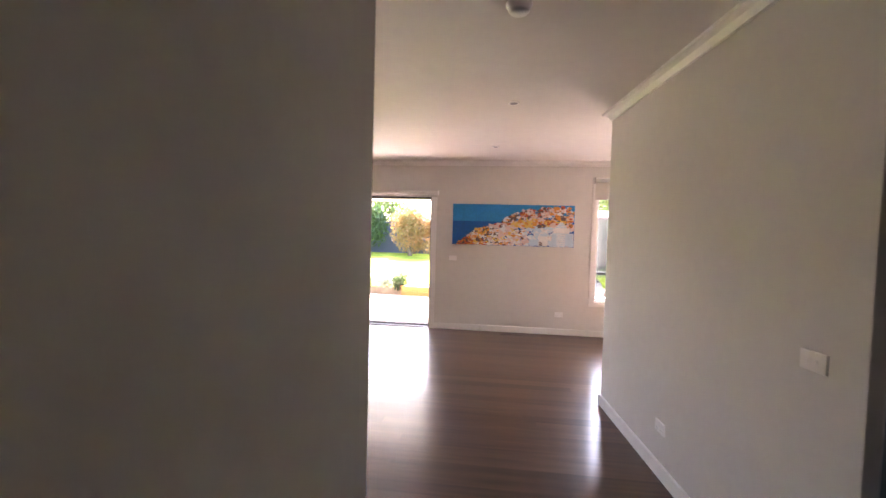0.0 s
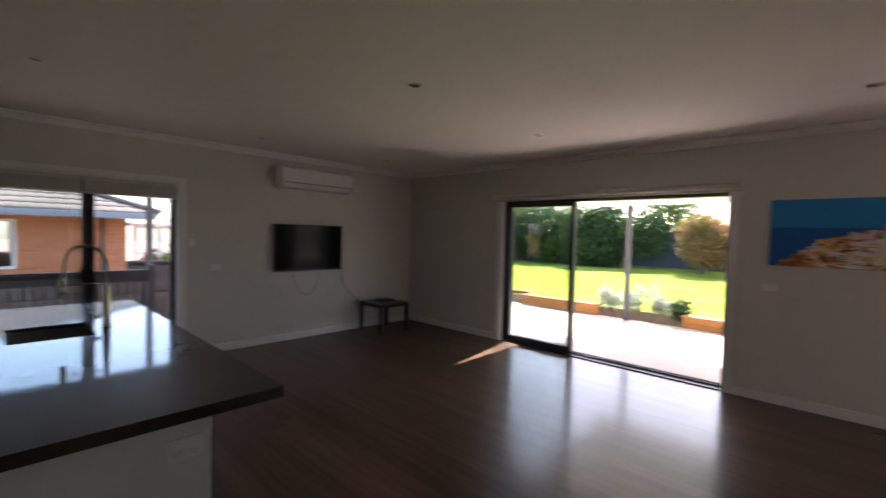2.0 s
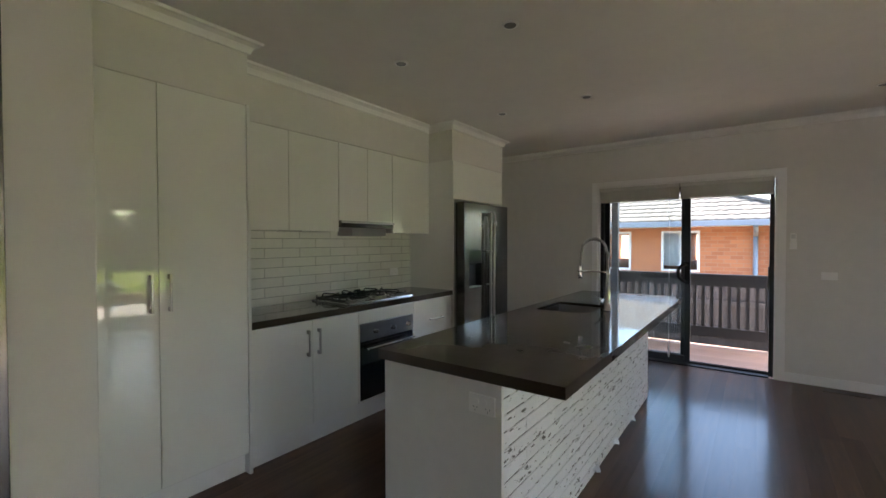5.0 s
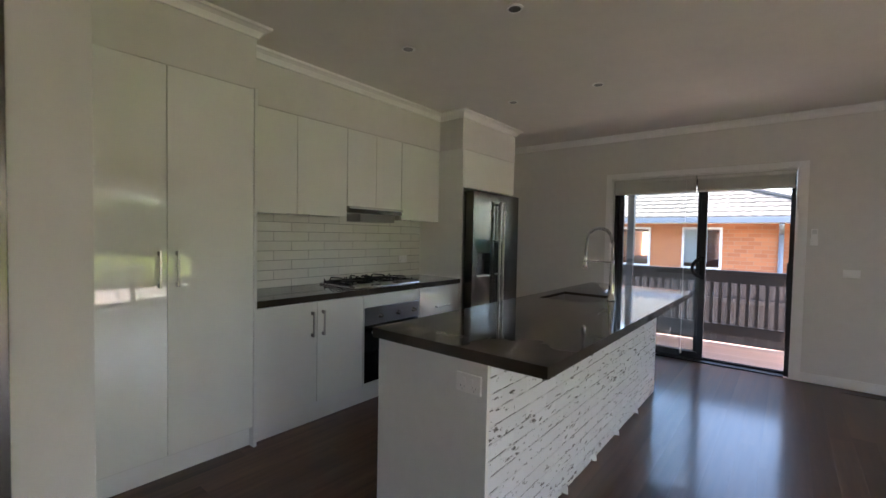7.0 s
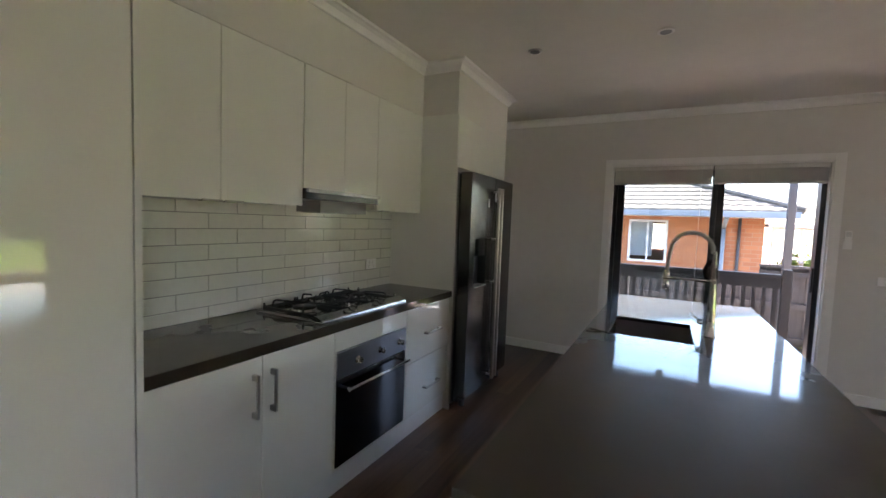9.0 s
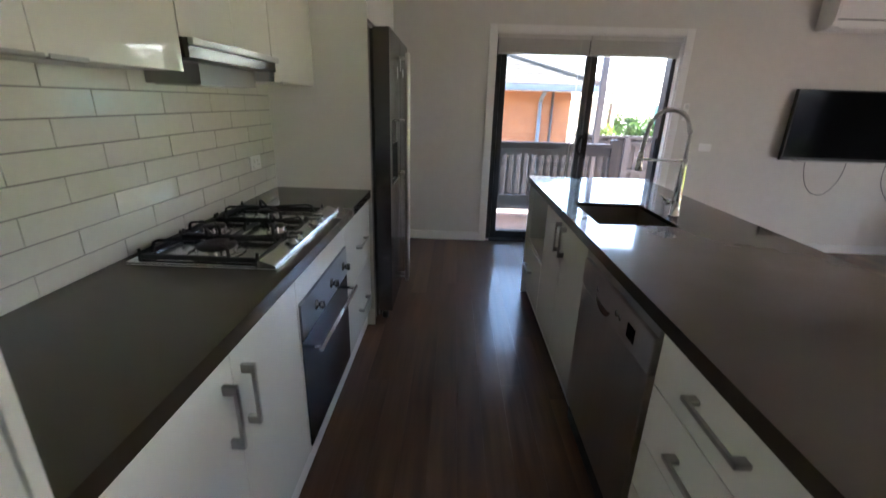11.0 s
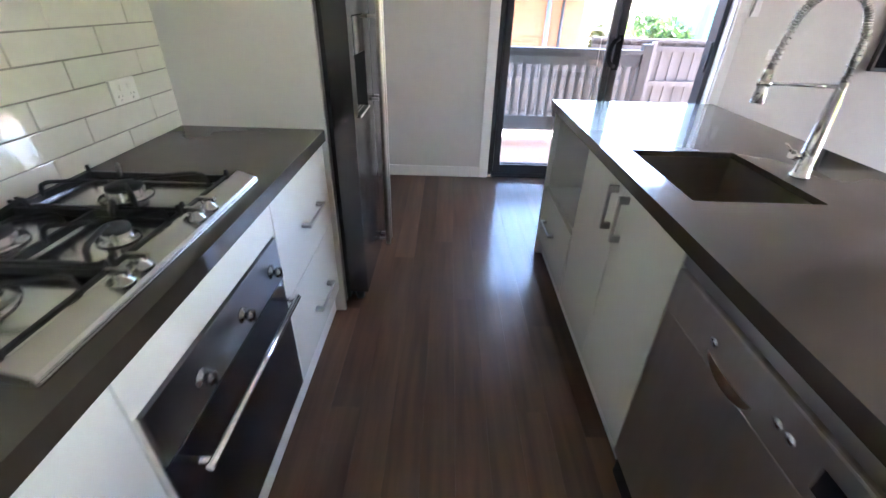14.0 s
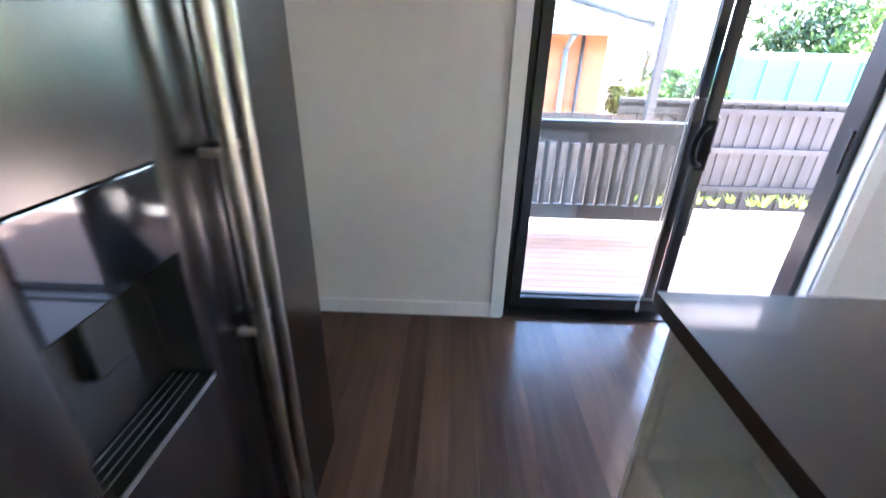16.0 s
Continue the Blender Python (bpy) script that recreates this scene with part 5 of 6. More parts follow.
structure("garden_soil", rolling(1.904, 14, 9.751, 30, 40, 60, lambda x, y: -0.102 + 0.34 * (1 - math.exp(-(y - 9.751) / 0.75)) + 0.03 * noise.noise((x * 1.7, y * 1.7, 3))), M["mulch"], "pale bark mulch in the side garden", "mulch")


def sleeper_bed(x0, x1, y0, y1, top):
    b = thing("garden_bed", ((x0 + x1) / 2, y0, -0.1), "low raised garden bed of orange timber sleepers", "garden bed", "garden beds")
    n = 0
    for z0, z1 in ((-0.0995, top - 0.105), (top - 0.10, top)):
        part("sleeper", solid(x0, x1, y0, y0 + 0.06, z0, z1, bevel=0.006), M["sleeper"], b)
        part("sleeper", solid(x0, x0 + 0.06, y0 + 0.061, y1, z0, z1, bevel=0.006), M["sleeper"], b)
    part("cap", solid(x0 - 0.02, x1 + 0.02, y0 - 0.02, y0 + 0.16, top + 0.001, top + 0.03, bevel=0.004), M["sleeper"], b)
    return b


sleeper_bed(-5.55, -3.65, 9.70, 10.2, 0.10)
sleeper_bed(-8.4, -5.65, 10.15, 10.6, 0.12)
sleeper_bed(-2.05, 1.6, 9.70, 10.2, 0.10)

# verandah over the patio
vr = thing("verandah", (-1.6, 8.0, -0.1), "white verandah roof on slim grey posts", "verandah")
bm = bmesh.new()
nx = 120
x0, x1, y0, y1 = -3.6, 0.9, NY + 0.21, 9.85
g = [[bm.verts.new((x0 + (x1 - x0) * i / nx, y, z + 0.012 * math.sin(i * math.pi / 2))) for i in range(nx + 1)] for y, z in ((y0, 2.50), (y1, 2.38))]
for i in range(nx):
    bm.faces.new((g[0][i], g[0][i + 1], g[1][i + 1], g[1][i])).smooth = True
sheet = part("roof_sheet", bm, M["eaves"], vr, "white corrugated sheet")
sheet.modifiers.new("thickness", "SOLIDIFY").thickness = 0.004
part("beam", solid(x0, x1, 9.60, 9.68, 2.19, 2.345, bevel=0.004), M["eaves"], vr)
for i in range(6):
    y = NY + 0.35 + i * 0.62
    part("batten", solid(x0, x1, y, y + 0.045, 2.42 - i * 0.021, 2.475 - i * 0.021), M["eaves"], vr)
for x in (-3.05, 0.6):
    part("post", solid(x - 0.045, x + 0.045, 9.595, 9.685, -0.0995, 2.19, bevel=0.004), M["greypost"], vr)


def leaves(bm, center, radius, count, size, rnd, squash=(1, 1, 1), hollow=0.45):
    """Many small bent leaf clumps scattered in an uneven crown."""
    c = Vector(center)
    lobes = [Vector((rnd.uniform(-0.55, 0.55), rnd.uniform(-0.55, 0.55), rnd.uniform(-0.45, 0.5))) for _ in range(9)]
    for _ in range(count):
        lo = rnd.choice(lobes)
        d = Vector((rnd.gauss(0, 1), rnd.gauss(0, 1), rnd.gauss(0, 1))).normalized() * rnd.uniform(hollow, 1.0) * 0.55
        p = c + Vector(((lo.x + d.x) * radius * squash[0], (lo.y + d.y) * radius * squash[1], (lo.z + d.z) * radius * squash[2]))
        e = Euler((rnd.uniform(-1.2, 1.2), rnd.uniform(-1.2, 1.2), rnd.uniform(0, 6.28)))
        s = size * rnd.uniform(0.6, 1.4)
        v = [bm.verts.new(p + e.to_matrix() @ Vector(q)) for q in ((-s, 0, 0), (0, -0.38 * s, 0.1 * s), (s, 0, -0.1 * s), (0, 0.38 * s, 0.1 * s))]
        bm.faces.new(v)


def tree(name, label, at, height, radius, leaf, size, count, seed, squash=(1, 1, 1), crown_at=0.62, category="tree", group=""):
    rnd = random.Random(seed)
    t = thing(name, at, label, category, group)
    a = Vector(at)
    bm = bmesh.new()
    top = a + Vector((rnd.uniform(-0.15, 0.15), rnd.uniform(-0.1, 0.1), height * crown_at))
    tube(bm, [a.lerp(top, k / 5) + Vector((0.04 * math.sin(k * 2.1), 0.03 * math.cos(k), 0)) for k in range(6)], [radius * 0.09 * (1 - 0.12 * k) for k in range(6)], 8)
    for k in range(6):
        s = a.lerp(top, 0.35 + 0.1 * k)
        e = s + Vector((rnd.uniform(-1, 1) * radius * 0.7, rnd.uniform(-1, 1) * radius * 0.5, radius * rnd.uniform(0.2, 0.7)))
        tube(bm, [s, s.lerp(e, 0.5) + Vector((0, 0, 0.08)), e], [radius * 0.04, radius * 0.025, radius * 0.01], 6)
    part("trunk", bm, M["bark"], t)
    bm = bmesh.new()
    leaves(bm, a + Vector((0, 0, height * crown_at)), radius, count, size, rnd, squash)
    part("crown", bm, M[leaf], t)
    return t


# the back hedge, a slate fence and a rust-tinted tree
hedge = random.Random(77)
for i in range(16):
    x = -21.5 + i * 0.92 + hedge.uniform(-0.25, 0.25)
    tree("hedge_shrub", "dense dark green hedge shrub along the back fence", (x, 21.5 + hedge.uniform(-0.3, 0.5), 0.15), hedge.uniform(3.0, 4.1), hedge.uniform(1.5, 1.9), "leaf_light" if i % 5 == 2 else "leaf", 0.11, 4800, 20 + i, (1.15, 0.7, hedge.uniform(0.85, 1.1)), hedge.uniform(0.40, 0.5), "shrub", "back hedge")
for i, x in enumerate((-0.8, 1.6, 4.5)):
    tree("hedge_shrub", "dense dark green hedge shrub along the back fence", (x, 21.6, 0.15), 3.6, 1.9, "leaf", 0.11, 4800, 40 + i, (1.1, 0.7, 0.95), 0.44, "shrub", "back hedge")
tree("garden_tree", "small tree with rust-tinted foliage by the fence", (-4.1, 20.6, 0.15), 2.7, 1.5, "leaf_rust", 0.085, 6500, 51, (1.05, 0.8, 0.85), 0.43)
tree("garden_tree", "pale green tree behind the fence", (-6.0, 24.0, 0.15), 5.0, 2.2, "leaf_light", 0.13, 2600, 52, (1.2, 0.8, 0.8), 0.62)
tree("garden_tree", "tall green tree behind the hedge", (-15.5, 25.5, 0.15), 6.0, 2.8, "leaf", 0.15, 2600, 53, (1.3, 0.8, 0.8), 0.55)
structure("boundary_fence", boxes((-26, 14, 22.9, 22.95, -0.7, 1.95)), M["blue_fence"], "slate blue sheet fence at the back", "fence")
for i, (x, y, r, lf) in enumerate(((-3.45, 9.95, 0.26, "leaf_silver"), (-2.95, 10.05, 0.32, "leaf_silver"), (-2.45, 10.0, 0.22, "leaf_silver"), (-2.15, 9.86, 0.22, "leaf"))):
    bm = bmesh.new()
    t = thing("low_shrub", (x, y, 0.02), "low silvery garden shrub by the patio edge" if lf == "leaf_silver" else "small green shrub by the patio edge", "shrub")
    leaves(bm, (x, y, 0.02 + r * 0.85), r * 1.25, 520, 0.045, random.Random(70 + i), (1, 0.9, 0.9), 0.2)
    part("foliage", bm, M[lf], t)
    bm = bmesh.new()
    for k in range(5):
        rod(bm, (x, y, -0.02), (x + 0.1 * math.cos(k * 1.3), y + 0.1 * math.sin(k * 1.3), r), 0.008, 6, 0.004)
    part("stems", bm, M["bark"], t)

# view from the window: a grey shed with white corner post, strappy plants, a rock
sh = thing("garden_shed", (4.0, 12.0, -0.1), "grey weatherboard shed with white trim", "shed")
part("wall", solid(2.2, 7.0, 11.45, 14.0, -0.1, 2.0), M["shed"], sh)
part("window", solid(2.45, 3.22, 11.43, 11.449, 0.2, 1.9), M["shade_glass"], sh, "dark glazed opening")
for z in range(12):
    part("weatherboard", solid(3.55, 7.02, 11.425, 11.449, 0.0 + z * 0.16, 0.155 + z * 0.16), M["shed"], sh)
part("corner_post", solid(3.25, 3.53, 11.30, 11.448, -0.1, 1.995, bevel=0.004), M["eaves"], sh)
part("fascia", solid(2.0, 7.2, 11.0, 11.06, 1.96, 2.12), M["eaves"], sh)
part("roof", solid(2.0, 7.2, 11.061, 14.2, 2.03, 2.10), M["greypost"], sh)
tree("garden_tree", "green tree behind the shed", (4.6, 16.5, 0.2), 4.6, 2.2, "leaf_light", 0.13, 2400, 61, (1.4, 0.8, 0.7), 0.62)


def strappy(x, y, z, h, seed, n=110):
    rnd = random.Random(seed)
    t = thing("strappy_plant", (x, y, z), "clump of bright strappy leaves in the garden", "plant")
    bm = bmesh.new()
    for _ in range(n):
        a, lean, hh = rnd.uniform(0, 6.28), rnd.uniform(0.15, 0.9), h * rnd.uniform(0.6, 1.1)
        d, w = Vector((math.cos(a), math.sin(a), 0)), Vector((-math.sin(a), math.cos(a), 0)) * 0.012
        b = Vector((x, y, z)) + d * 0.05
        row = [(b + d * lean * hh * (k / 4) ** 1.7 + Vector((0, 0, hh * (k / 4) * (1 - 0.25 * lean * (k / 4) ** 2))), w * (1 - k / 4.4)) for k in range(5)]
        vs = [(bm.verts.new(p - q), bm.verts.new(p + q)) for p, q in row]
        for v0, v1 in zip(vs, vs[1:]):
            bm.faces.new((v0[0], v0[1], v1[1], v1[0]))
    part("leaves", bm, M["leaf_lime"], t)


for i, (x, y, h) in enumerate(((3.0, 10.75, 0.75), (3.35, 10.9, 0.95), (3.7, 10.8, 0.9), (4.05, 10.95, 0.8), (3.45, 10.5, 0.5))):
    strappy(x, y, 0.15, h * 0.6, 81 + i, 240)
bm = bmesh.new()
leaves(bm, (4.0, 10.6, 0.25), 0.3, 420, 0.04, random.Random(88), (1, 0.8, 0.7), 0.2)
gs = thing("low_shrub", (4.0, 10.6, 0.1), "small green shrub among the strappy plants", "shrub")
part("foliage", bm, M["leaf"], gs)
rk = thing("garden_rock", (3.05, 10.12, 0.0), "rounded sandstone garden rock", "rock")
bm = bmesh.new()
bmesh.ops.create_icosphere(bm, subdivisions=3, radius=0.24)
for v in bm.verts:
    v.co *= 1 + 0.25 * noise.noise(v.co * 5)
    v.co.z *= 0.5
bmesh.ops.translate(bm, verts=bm.verts, vec=(3.05, 10.12, 0.07))
for f in bm.faces:
    f.smooth = True
part("stone", bm, M["rock"], rk)

# ---- deck side ----
RX = -7.05
rl = thing("deck_railing", (RX, 0.5, -0.06), "charcoal painted timber deck railing with square balusters", "railing")
part("top_rail", solid(RX - 0.05, RX + 0.05, -2.6, 2.43, 0.885, 0.93, bevel=0.004), M["rail"], rl)
part("upper_rail", solid(RX - 0.02, RX + 0.022, -2.6, 2.43, 0.76, 0.884, bevel=0.003), M["rail"], rl)
part("bottom_rail", solid(RX - 0.02, RX + 0.022, -2.6, 2.43, 0.06, 0.2, bevel=0.003), M["rail"], rl)
for y in (2.48, -0.6, -2.6):
    part("post", solid(RX - 0.048, RX + 0.048, y - 0.048, y + 0.048, -0.06, 0.99, bevel=0.004), M["rail"], rl)
bm = solid(-0.018, 0.018, -0.021, 0.021, 0.0, 0.559, bevel=0.002)
bal = mesh_of("baluster", bm, M["rail"])
y = 2.38
while y > -2.5:
    if abs(y + 0.6) > 0.07:
        piece("baluster", bal, rl, (RX, y, 0.2005))
    y -= 0.101
pp = thing("verandah_post", (RX + 0.02, 0.53, -0.06), "pale grey square verandah post on the deck", "post")
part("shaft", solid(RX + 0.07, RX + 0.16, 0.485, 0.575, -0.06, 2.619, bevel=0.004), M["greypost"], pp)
pp2 = thing("grey_post", (-9.2, 2.9, -0.75), "tall pale grey post beside the side path", "post")
part("shaft", solid(-9.25, -9.15, 2.85, 2.95, -0.75, 3.3, bevel=0.004), M["greypost"], pp2)
vw = thing("verandah", (-6.6, 1.5, 2.5), "white verandah roof over the side deck", "verandah", "")
part("roof_sheet", solid(-7.5, WX - 0.21, -2.8, 5.9, 2.62, 2.66), M["eaves"], vw)
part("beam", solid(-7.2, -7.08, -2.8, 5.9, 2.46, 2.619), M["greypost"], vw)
structure("deck_frame", boxes((-7.12, WX - 0.2, -2.7, 4.4, -0.75, -0.085)), M["rail"], "dark timber deck frame", "deck")
st = thing("deck_step", (-7.4, 3.4, -0.75), "timber step down from the deck", "step")
part("tread", solid(-7.42, -7.13, 2.6, 4.4, -0.29, -0.25, bevel=0.004), M["deck"], st)
part("riser", solid(-7.40, -7.14, 2.62, 4.38, -0.45, -0.291), M["rail"], st)

# neighbour's house
hs = thing("neighbour_house", (-14, 0, -0.75), "orange brick house next door with tiled hip roof", "house")
HXW = -11.5
wins = ((-2.3, -0.26), (0.42, 1.22))
bw = [(-19, HXW, -12.0, wins[0][0], -0.75, 1.70), (-19, HXW, wins[0][1], wins[1][0], -0.75, 1.70), (-19, HXW, wins[1][1], 2.95, -0.75, 1.70)]
for a, b in wins:
    bw += [(-19, HXW, a, b, -0.75, 0.66), (-19, HXW, a, b, 1.62, 1.70)]
for q in bw:
    part("wall", solid(*q), M["house_brick"], hs, "orange face brick wall")
for a, b in wins:
    w = part("window", boxes((HXW - 0.06, HXW + 0.012, a, a + 0.05, 0.66, 1.62), (HXW - 0.06, HXW + 0.012, b - 0.05, b, 0.66, 1.62), (HXW - 0.06, HXW + 0.012, a + 0.05, b - 0.05, 0.66, 0.71), (HXW - 0.06, HXW + 0.012, a + 0.05, b - 0.05, 1.57, 1.62), (HXW - 0.05, HXW, (a + b) / 2 - 0.02, (a + b) / 2 + 0.02, 0.71, 1.57)), M["eaves"], hs, "white framed window")
    part("pane", solid(HXW - 0.04, HXW - 0.034, a + 0.04, b - 0.04, 0.70, 1.58), M["clear"], w)
    part("curtain", solid(HXW - 0.12, HXW - 0.11, a + 0.02, (a + b) / 2 + 0.1, 0.79, 1.62), M["eaves"], w, "pale curtain")
part("eaves", solid(HXW - 0.05, HXW + 0.48, -12.4, 3.4, 1.701, 1.74), M["eaves"], hs)
part("gutter", boxes((HXW + 0.48, HXW + 0.60, -12.4, 3.4, 1.70, 1.82), bevel=0.01), M["gutter"], hs, "blue-grey gutter")
bm = bmesh.new()
rod(bm, (HXW + 0.05, 2.25, -0.7), (HXW + 0.05, 2.25, 1.5), 0.045, 12)
rod(bm, (HXW + 0.05, 2.25, 1.5), (HXW + 0.52, 2.25, 1.70), 0.045, 12)
part("downpipe", bm, M["gutter"], hs, "blue-grey downpipe")
bm = bmesh.new()
rod(bm, (HXW + 0.03, 2.53, -0.7), (HXW + 0.03, 2.53, 1.70), 0.03, 10)
part("conduit", bm, M["greypost"], hs, "thin grey conduit on the brick")
rows, per = 13, 74
for r in range(rows):
    bm = bmesh.new()
    xa, xb = HXW + 0.58 - r * 0.30, HXW + 0.58 - (r + 1) * 0.30 - 0.03
    za, zb = 1.85 + r * 0.115, 1.85 + (r + 1) * 0.115 - 0.012
    ye, n = 3.45 - r * 0.30, per * 4
    ring0, edge, ring1, ring2 = [], [], [], []
    for i in range(n + 1):
        y = -12.4 + (ye + 12.4) * i / n
        wv = 0.008 * math.sin(y * 2 * math.pi / 0.22)
        ring0.append(bm.verts.new((xa - 0.05, y, za - 0.07)))
        edge.append(bm.verts.new((xa, y, za + wv - 0.022)))
        ring1.append(bm.verts.new((xa, y, za + wv)))
        ring2.append(bm.verts.new((xb, y, zb + wv)))
    for i in range(n):
        bm.faces.new((ring0[i], ring0[i + 1], edge[i + 1], edge[i]))
        bm.faces.new((edge[i], edge[i + 1], ring1[i + 1], ring1[i]))
        bm.faces.new((ring1[i], ring1[i + 1], ring2[i + 1], ring2[i])).smooth = True
    part("tile_course", bm, M["roof_tile"], hs, "course of buff concrete roof tiles")
bm = bmesh.new()
v = [bm.verts.new(p) for p in ((HXW + 0.58, 3.45, 1.83), (HXW + 0.58 - 3.9, 3.45 - 3.9, 3.32), (-19, 3.45 - 3.9, 3.32), (-19, 3.45, 1.83))]
bm.faces.new(v)
part("roof_side", bm, M["roof_tile"], hs)
bm = bmesh.new()
tube(bm, [(HXW + 0.60 - 0.39 * k, 3.47 - 0.39 * k, 1.87 + 0.149 * k) for k in range(11)], 0.05, 8)
part("hip_cap", bm, M["roof_tile"], hs)

# white framed sunroom past the house's end
sr = thing("sunroom", (-12.6, 3.75, -0.75), "white framed sunroom at the end of the brick house", "sunroom")
for y in (3.3, 3.8, 4.3):
    part("post", solid(-12.56, -12.48, y - 0.04, y + 0.04, -0.75, 1.55, bevel=0.004), M["eaves"], sr)
for z in (0.25, 0.85, 1.5):
    part("rail", solid(-12.55, -12.49, 3.34, 4.26, z, z + 0.06, bevel=0.003), M["eaves"], sr)
part("skirt_board", solid(-12.53, -12.51, 3.34, 4.26, -0.75, 0.249), M["eaves"], sr)
for y in (3.345, 3.845):
    part("pane", solid(-12.523, -12.517, y, y + 0.41, 0.91, 1.5), M["clear"], sr, "clear glass pane")
part("roof", solid(-14.2, -12.3, 3.15, 4.45, 1.551, 1.62, bevel=0.006), M["eaves"], sr)

# side fence, water tank, shrubs beyond
fn = thing("paling_fence", (-9.5, 2.5, -0.75), "weathered grey paling fence with rails along the side", "fence")
pal = mesh_of("paling", solid(-0.008, 0.008, -0.048, 0.048, -0.75, 0.9, bevel=0.0), M["fence"])
low = mesh_of("paling", solid(-0.008, 0.008, -0.048, 0.048, -0.75, 0.68, bevel=0.0), M["fence"])
for i in range(150):
    y = -3.5 + i * 0.088
    piece("paling", pal if y > 2.6 else low, fn, (-9.5 + (0.018 if i % 2 else 0), y, 0.006 * math.sin(i * 5.7)))
for z in (-0.35, 0.2):
    part("rail", solid(-9.475, -9.43, -3.6, 9.8, z, z + 0.08), M["fence"], fn)
part("rail", solid(-9.475, -9.43, 2.6, 9.8, 0.72, 0.80), M["fence"], fn)
part("capping", solid(-9.50, -9.40, 2.6, 9.8, 0.86, 0.90), M["fence"], fn)
for y in (-2.0, 0.6, 3.55, 6.1, 8.6):
    part("post", solid(-9.43, -9.34, y - 0.045, y + 0.045, -0.75, 0.86 if y > 2.6 else 0.66), M["fence"], fn)
tk = thing("water_tank", (-13, 7.4, -0.75), "pale teal slimline water tank behind the fence", "water tank")
part("shell", solid(-13.6, -12.4, 5.75, 8.6, -0.75, 1.52, bevel=0.12), M["tank"], tk)
for y in (6.3, 6.9, 7.5, 8.1):
    part("rib", solid(-12.402, -12.37, y, y + 0.06, -0.7, 1.4, bevel=0.012), M["tank"], tk)
tree("garden_shrub", "green shrub beyond the side fence", (-11.0, 4.5, -0.75), 1.9, 0.5, "leaf", 0.07, 1600, 91, (1, 0.9, 0.9), 0.75, "shrub")
tree("garden_shrub", "green shrub beyond the side fence", (-12.6, 3.9, -0.75), 1.7, 0.55, "leaf_light", 0.07, 1500, 92, (1, 0.9, 0.9), 0.75, "shrub")
tree("garden_tree", "green tree behind the water tank", (-16.5, 10.4, -0.75), 3.9, 1.8, "leaf", 0.12, 3000, 93, (1, 1.4, 0.8), 0.72)
tree("garden_tree", "green tree behind the water tank", (-18.0, 15.5, -0.75), 5.0, 2.4, "leaf_light", 0.13, 3000, 94, (1, 1.3, 0.8), 0.7)
for i, (x, y, h) in enumerate(((-13.4, 4.6, 2.1), (-14.2, 5.3, 2.3), (-15.0, 6.1, 2.2))):
    tree("garden_shrub", "dense dark green shrub in the next garden", (x, y, -0.75), h, 0.75, "leaf", 0.075, 2200, 95 + i, (1, 1.1, 0.8), 0.6, "shrub", "next garden's shrubs")
tree("garden_tree", "thin feathery tree in the next garden", (-14.6, 5.0, -0.75), 3.9, 1.0, "leaf", 0.05, 520, 99, (0.9, 1.0, 1.1), 0.66)
spot = random.Random(41)
for i in range(15):
    strappy(-9.2 + spot.uniform(-0.08, 0.1), 3.0 + i * 0.26 + spot.uniform(-0.1, 0.1), -0.45, spot.uniform(0.1, 0.2), 100 + i, 22)

# ---- pieces: tiles, bricks, floor boards, deck boards ----
tl = tagged(new("wall_splashback"), "white glazed subway tile splashback", "splashback", kind="structure")
tl.location = (-2.55, SY, 0.9)
part("grout_bed", solid(-3.598, -1.514, SY + 0.0005, SY + 0.006, 0.9, 1.60), M["grout"], tl)
TW, TH, TG = 0.306, 0.0748, 0.0042
cache = {}
row_z = 0.9 + 0.0602 - TH
r = 0
z = row_z
while z < 1.59:
    z0, z1 = max(z + TG / 2, 0.9015), min(z + TH - TG / 2, 1.598)
    off = 0.0 if r % 2 else TW * 0.5
    x = -2.541 - 5 * TW + off
    while x < -1.514:
        a, b = max(x + TG / 2, -3.597), min(x + TW - TG / 2, -1.515)
        if b - a > 0.02 and z1 - z0 > 0.012:
            key = (round(b - a, 3), round(z1 - z0, 3))
            if key not in cache:
                cache[key] = mesh_of("tile", solid(-key[0] / 2, key[0] / 2, 0, 0.0085, -key[1] / 2, key[1] / 2, bevel=0.0016), M["tile"])
            rr = random.Random(r * 97 + int(x * 1000))
            piece("tile", cache[key], tl, ((a + b) / 2, SY + 0.002, (z0 + z1) / 2), (radians(rr.uniform(-0.25, 0.25)), 0, radians(rr.uniform(-0.12, 0.12))))
        x += TW
    z += TH
    r += 1

BXB = BX1 - 0.021
ib = thing("island_brick_face", (-2.9, BY1, 0), "whitewashed brick cladding on the island's living side", "brick cladding")
part("backing", solid(BX0, BXB, BY1, BY1 + 0.006, 0.0, 0.855), M["mortar"], ib)
bl, bh = 0.205, 0.0655
shapes = []
for v in range(5):
    rr = random.Random(200 + v)
    bm = solid(-bl / 2 + 0.0012, bl / 2 - 0.0012, 0, 0.003, -bh / 2 + 0.003, bh / 2 - 0.003, bevel=0.0012)
    for q in bm.verts:
        q.co += Vector((rr.uniform(-0.0022, 0.0022), rr.uniform(-0.0005, 0.0005), rr.uniform(-0.002, 0.002)))
    shapes.append(mesh_of("brick", bm, M["brick"]))
cut = {}


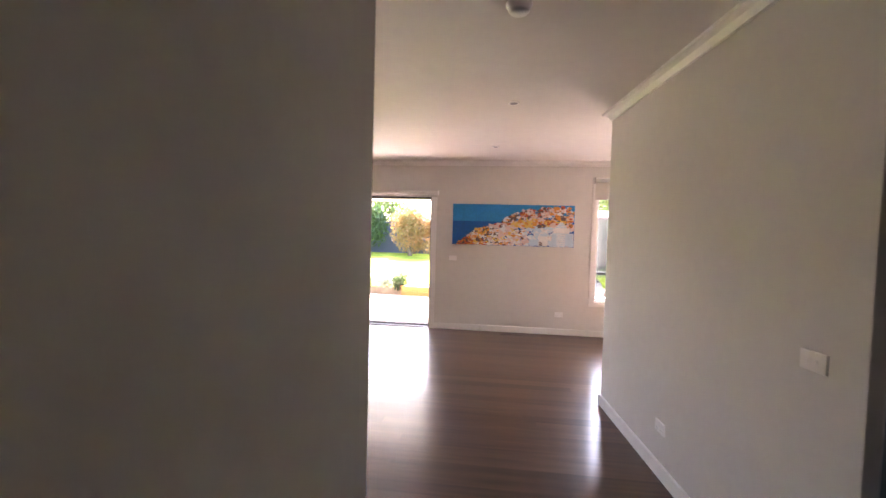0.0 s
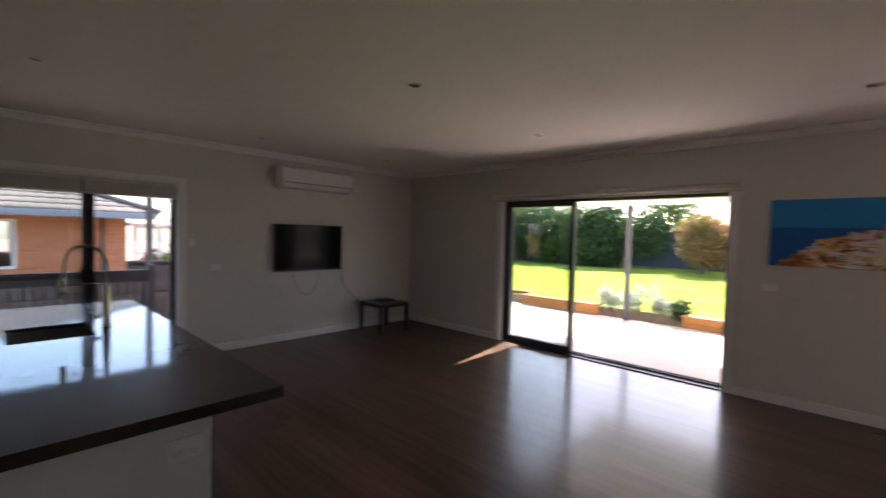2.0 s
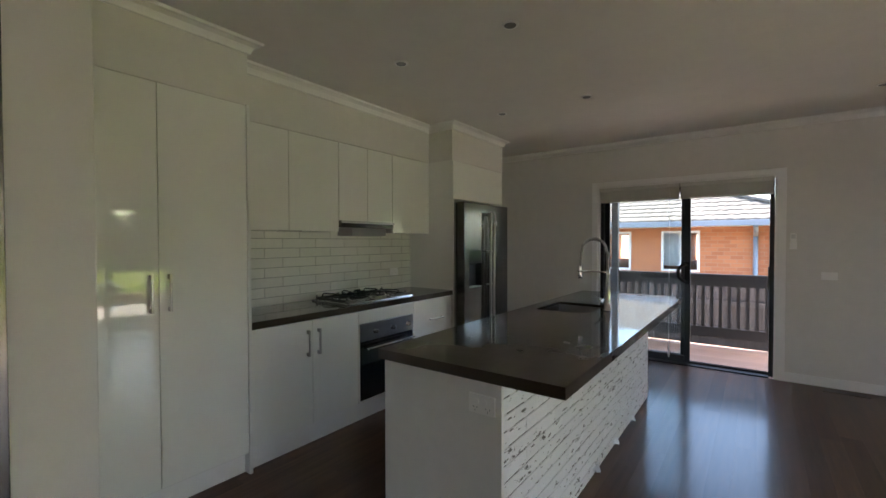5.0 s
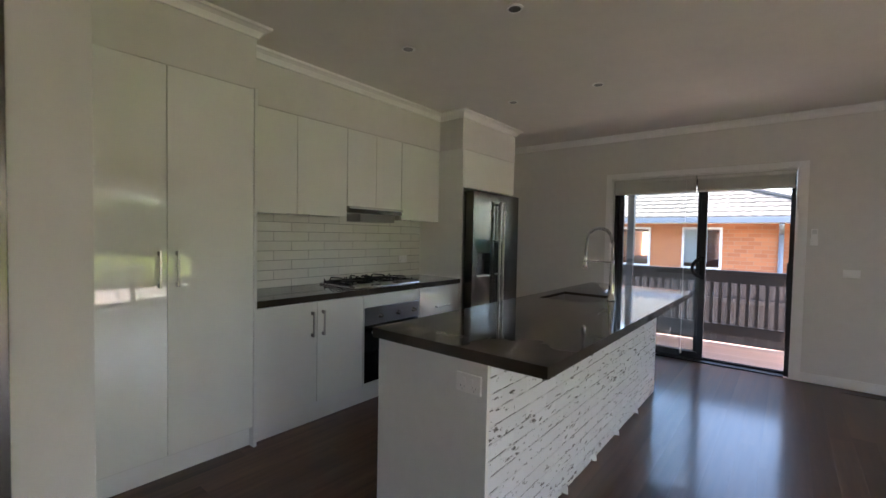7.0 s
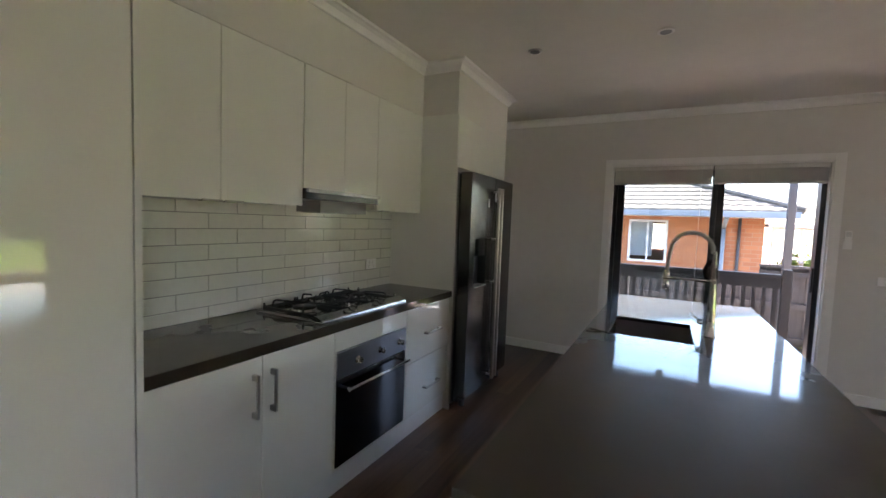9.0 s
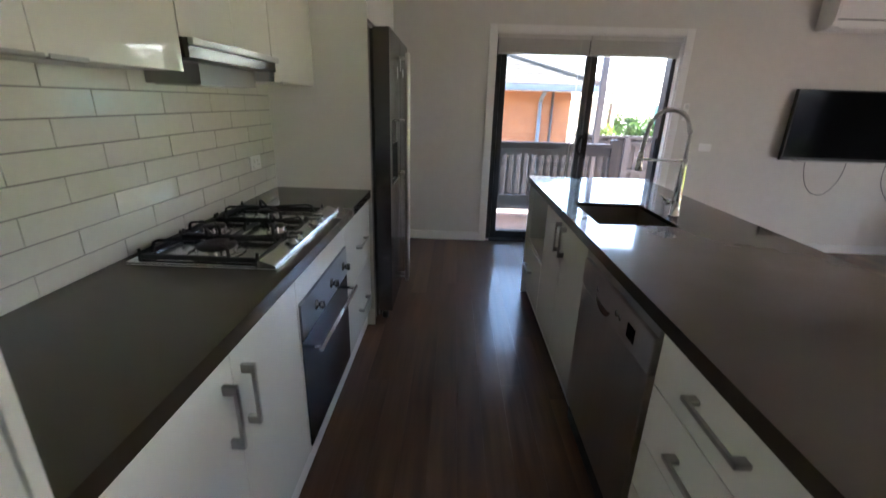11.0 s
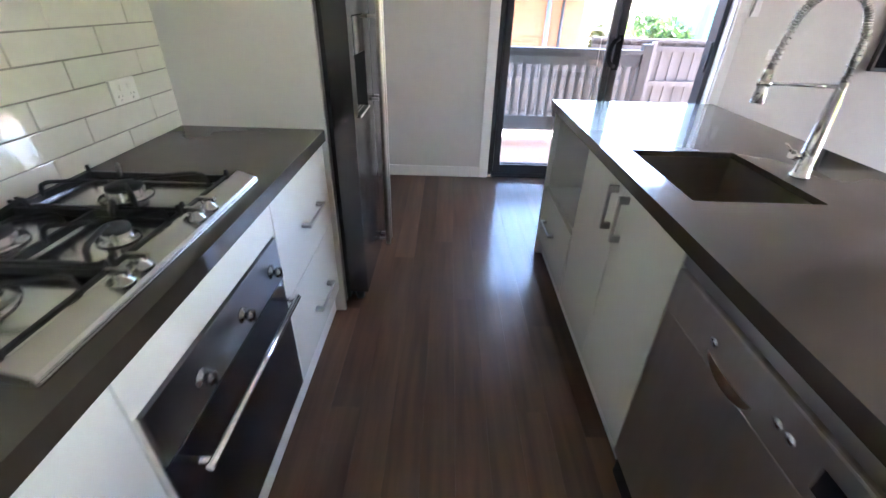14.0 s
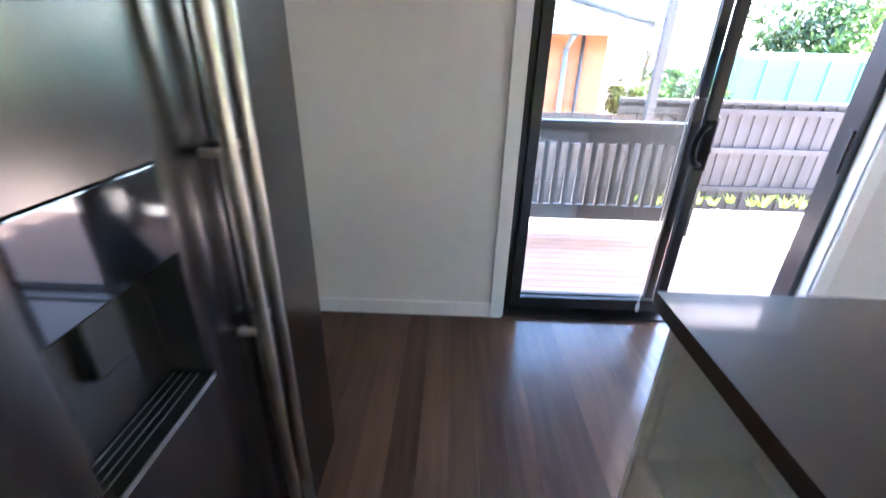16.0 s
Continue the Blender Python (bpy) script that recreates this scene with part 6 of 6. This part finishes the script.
def cut_brick(length):
    """A brick sawn to the given length, shared by all rows that need it."""
    key = round(length, 3)
    if key not in cut:
        cut[key] = mesh_of("brick", solid(-key / 2 + 0.0012, key / 2 - 0.0012, 0, 0.003, -bh / 2 + 0.003, bh / 2 - 0.003, bevel=0.0012), M["brick"])
    return cut[key]


for r in range(13):
    z = 0.002 + bh / 2 + r * bh
    x = BX0 + (bl / 2 if r % 2 == 0 else 0)
    n = 0
    while x < BXB - 0.01:
        c = x + bl / 2
        if c + bl / 2 <= BXB + 0.002:
            piece("brick", shapes[(r * 7 + n * 3) % 5], ib, (c, BY1 + 0.006, z))
        elif BXB - x > 0.015:
            piece("brick", cut_brick(BXB - x), ib, ((x + BXB) / 2, BY1 + 0.006, z))
        x += bl
        n += 1
    if r % 2 == 0:
        piece("brick", cut_brick(bl / 2), ib, (BX0 + bl / 4, BY1 + 0.006, z))
for k, x in enumerate((-3.62, -3.15, -2.72, -2.30, -1.95)):
    bm = bmesh.new()
    rr = random.Random(300 + k)
    vs = [bm.verts.new((x + u * 0.05, BY1 + 0.008 + w * 0.035, 0.012 + 0.02 * (1 - w) + rr.uniform(0, 0.008))) for u, w in ((-1, 0), (-0.6, 0.6), (0.1, 1), (0.7, 0.5), (1, 0))]
    bm.faces.new(vs)
    ob = part("loose_flake", bm, M["brick"], ib, "lifting edge of the cladding")
    ob.modifiers.new("thickness", "SOLIDIFY").thickness = 0.002

fl = tagged(new("floor"), "dark stained hardwood floor boards", "floor", kind="structure")
BW = 0.118
cache = {}
rr = random.Random(9)
y = -2.8
i = 0
while y < NY - 0.001:
    w = min(BW, NY - y)
    xa, xb = (HALL_W, HALL_E + 0.62) if y + w <= SY else (WX, HALL_E + 0.5 if y + w < HALL_END else 4.0)
    x = xa
    first = True
    while x < xb - 0.001:
        ln = rr.uniform(1.2, 2.6) if first else rr.uniform(2.2, 3.6)
        ln = round(min(ln, xb - x) * 10) / 10 if xb - x > 0.4 + ln else xb - x
        key = (round(ln, 3), round(w, 3))
        if key not in cache:
            cache[key] = mesh_of("floor_board", solid(0.00015, key[0] - 0.00015, 0.00015, key[1] - 0.00015, -0.012, 0.0), M["floor"])
        piece("floor_board", cache[key], fl, (x, y, 0))
        x += ln
        first = False
    y += w
    i += 1

dk = tagged(new("deck"), "reddish timber deck boards", "deck", kind="structure")
board = mesh_of("deck_board", solid(-0.044, 0.044, -2.7, 4.4, -0.084, -0.062, bevel=0.002), M["deck"])
x = WX - 0.25
while x > -7.10:
    piece("deck_board", board, dk, (x, 0, 0))
    x -= 0.092
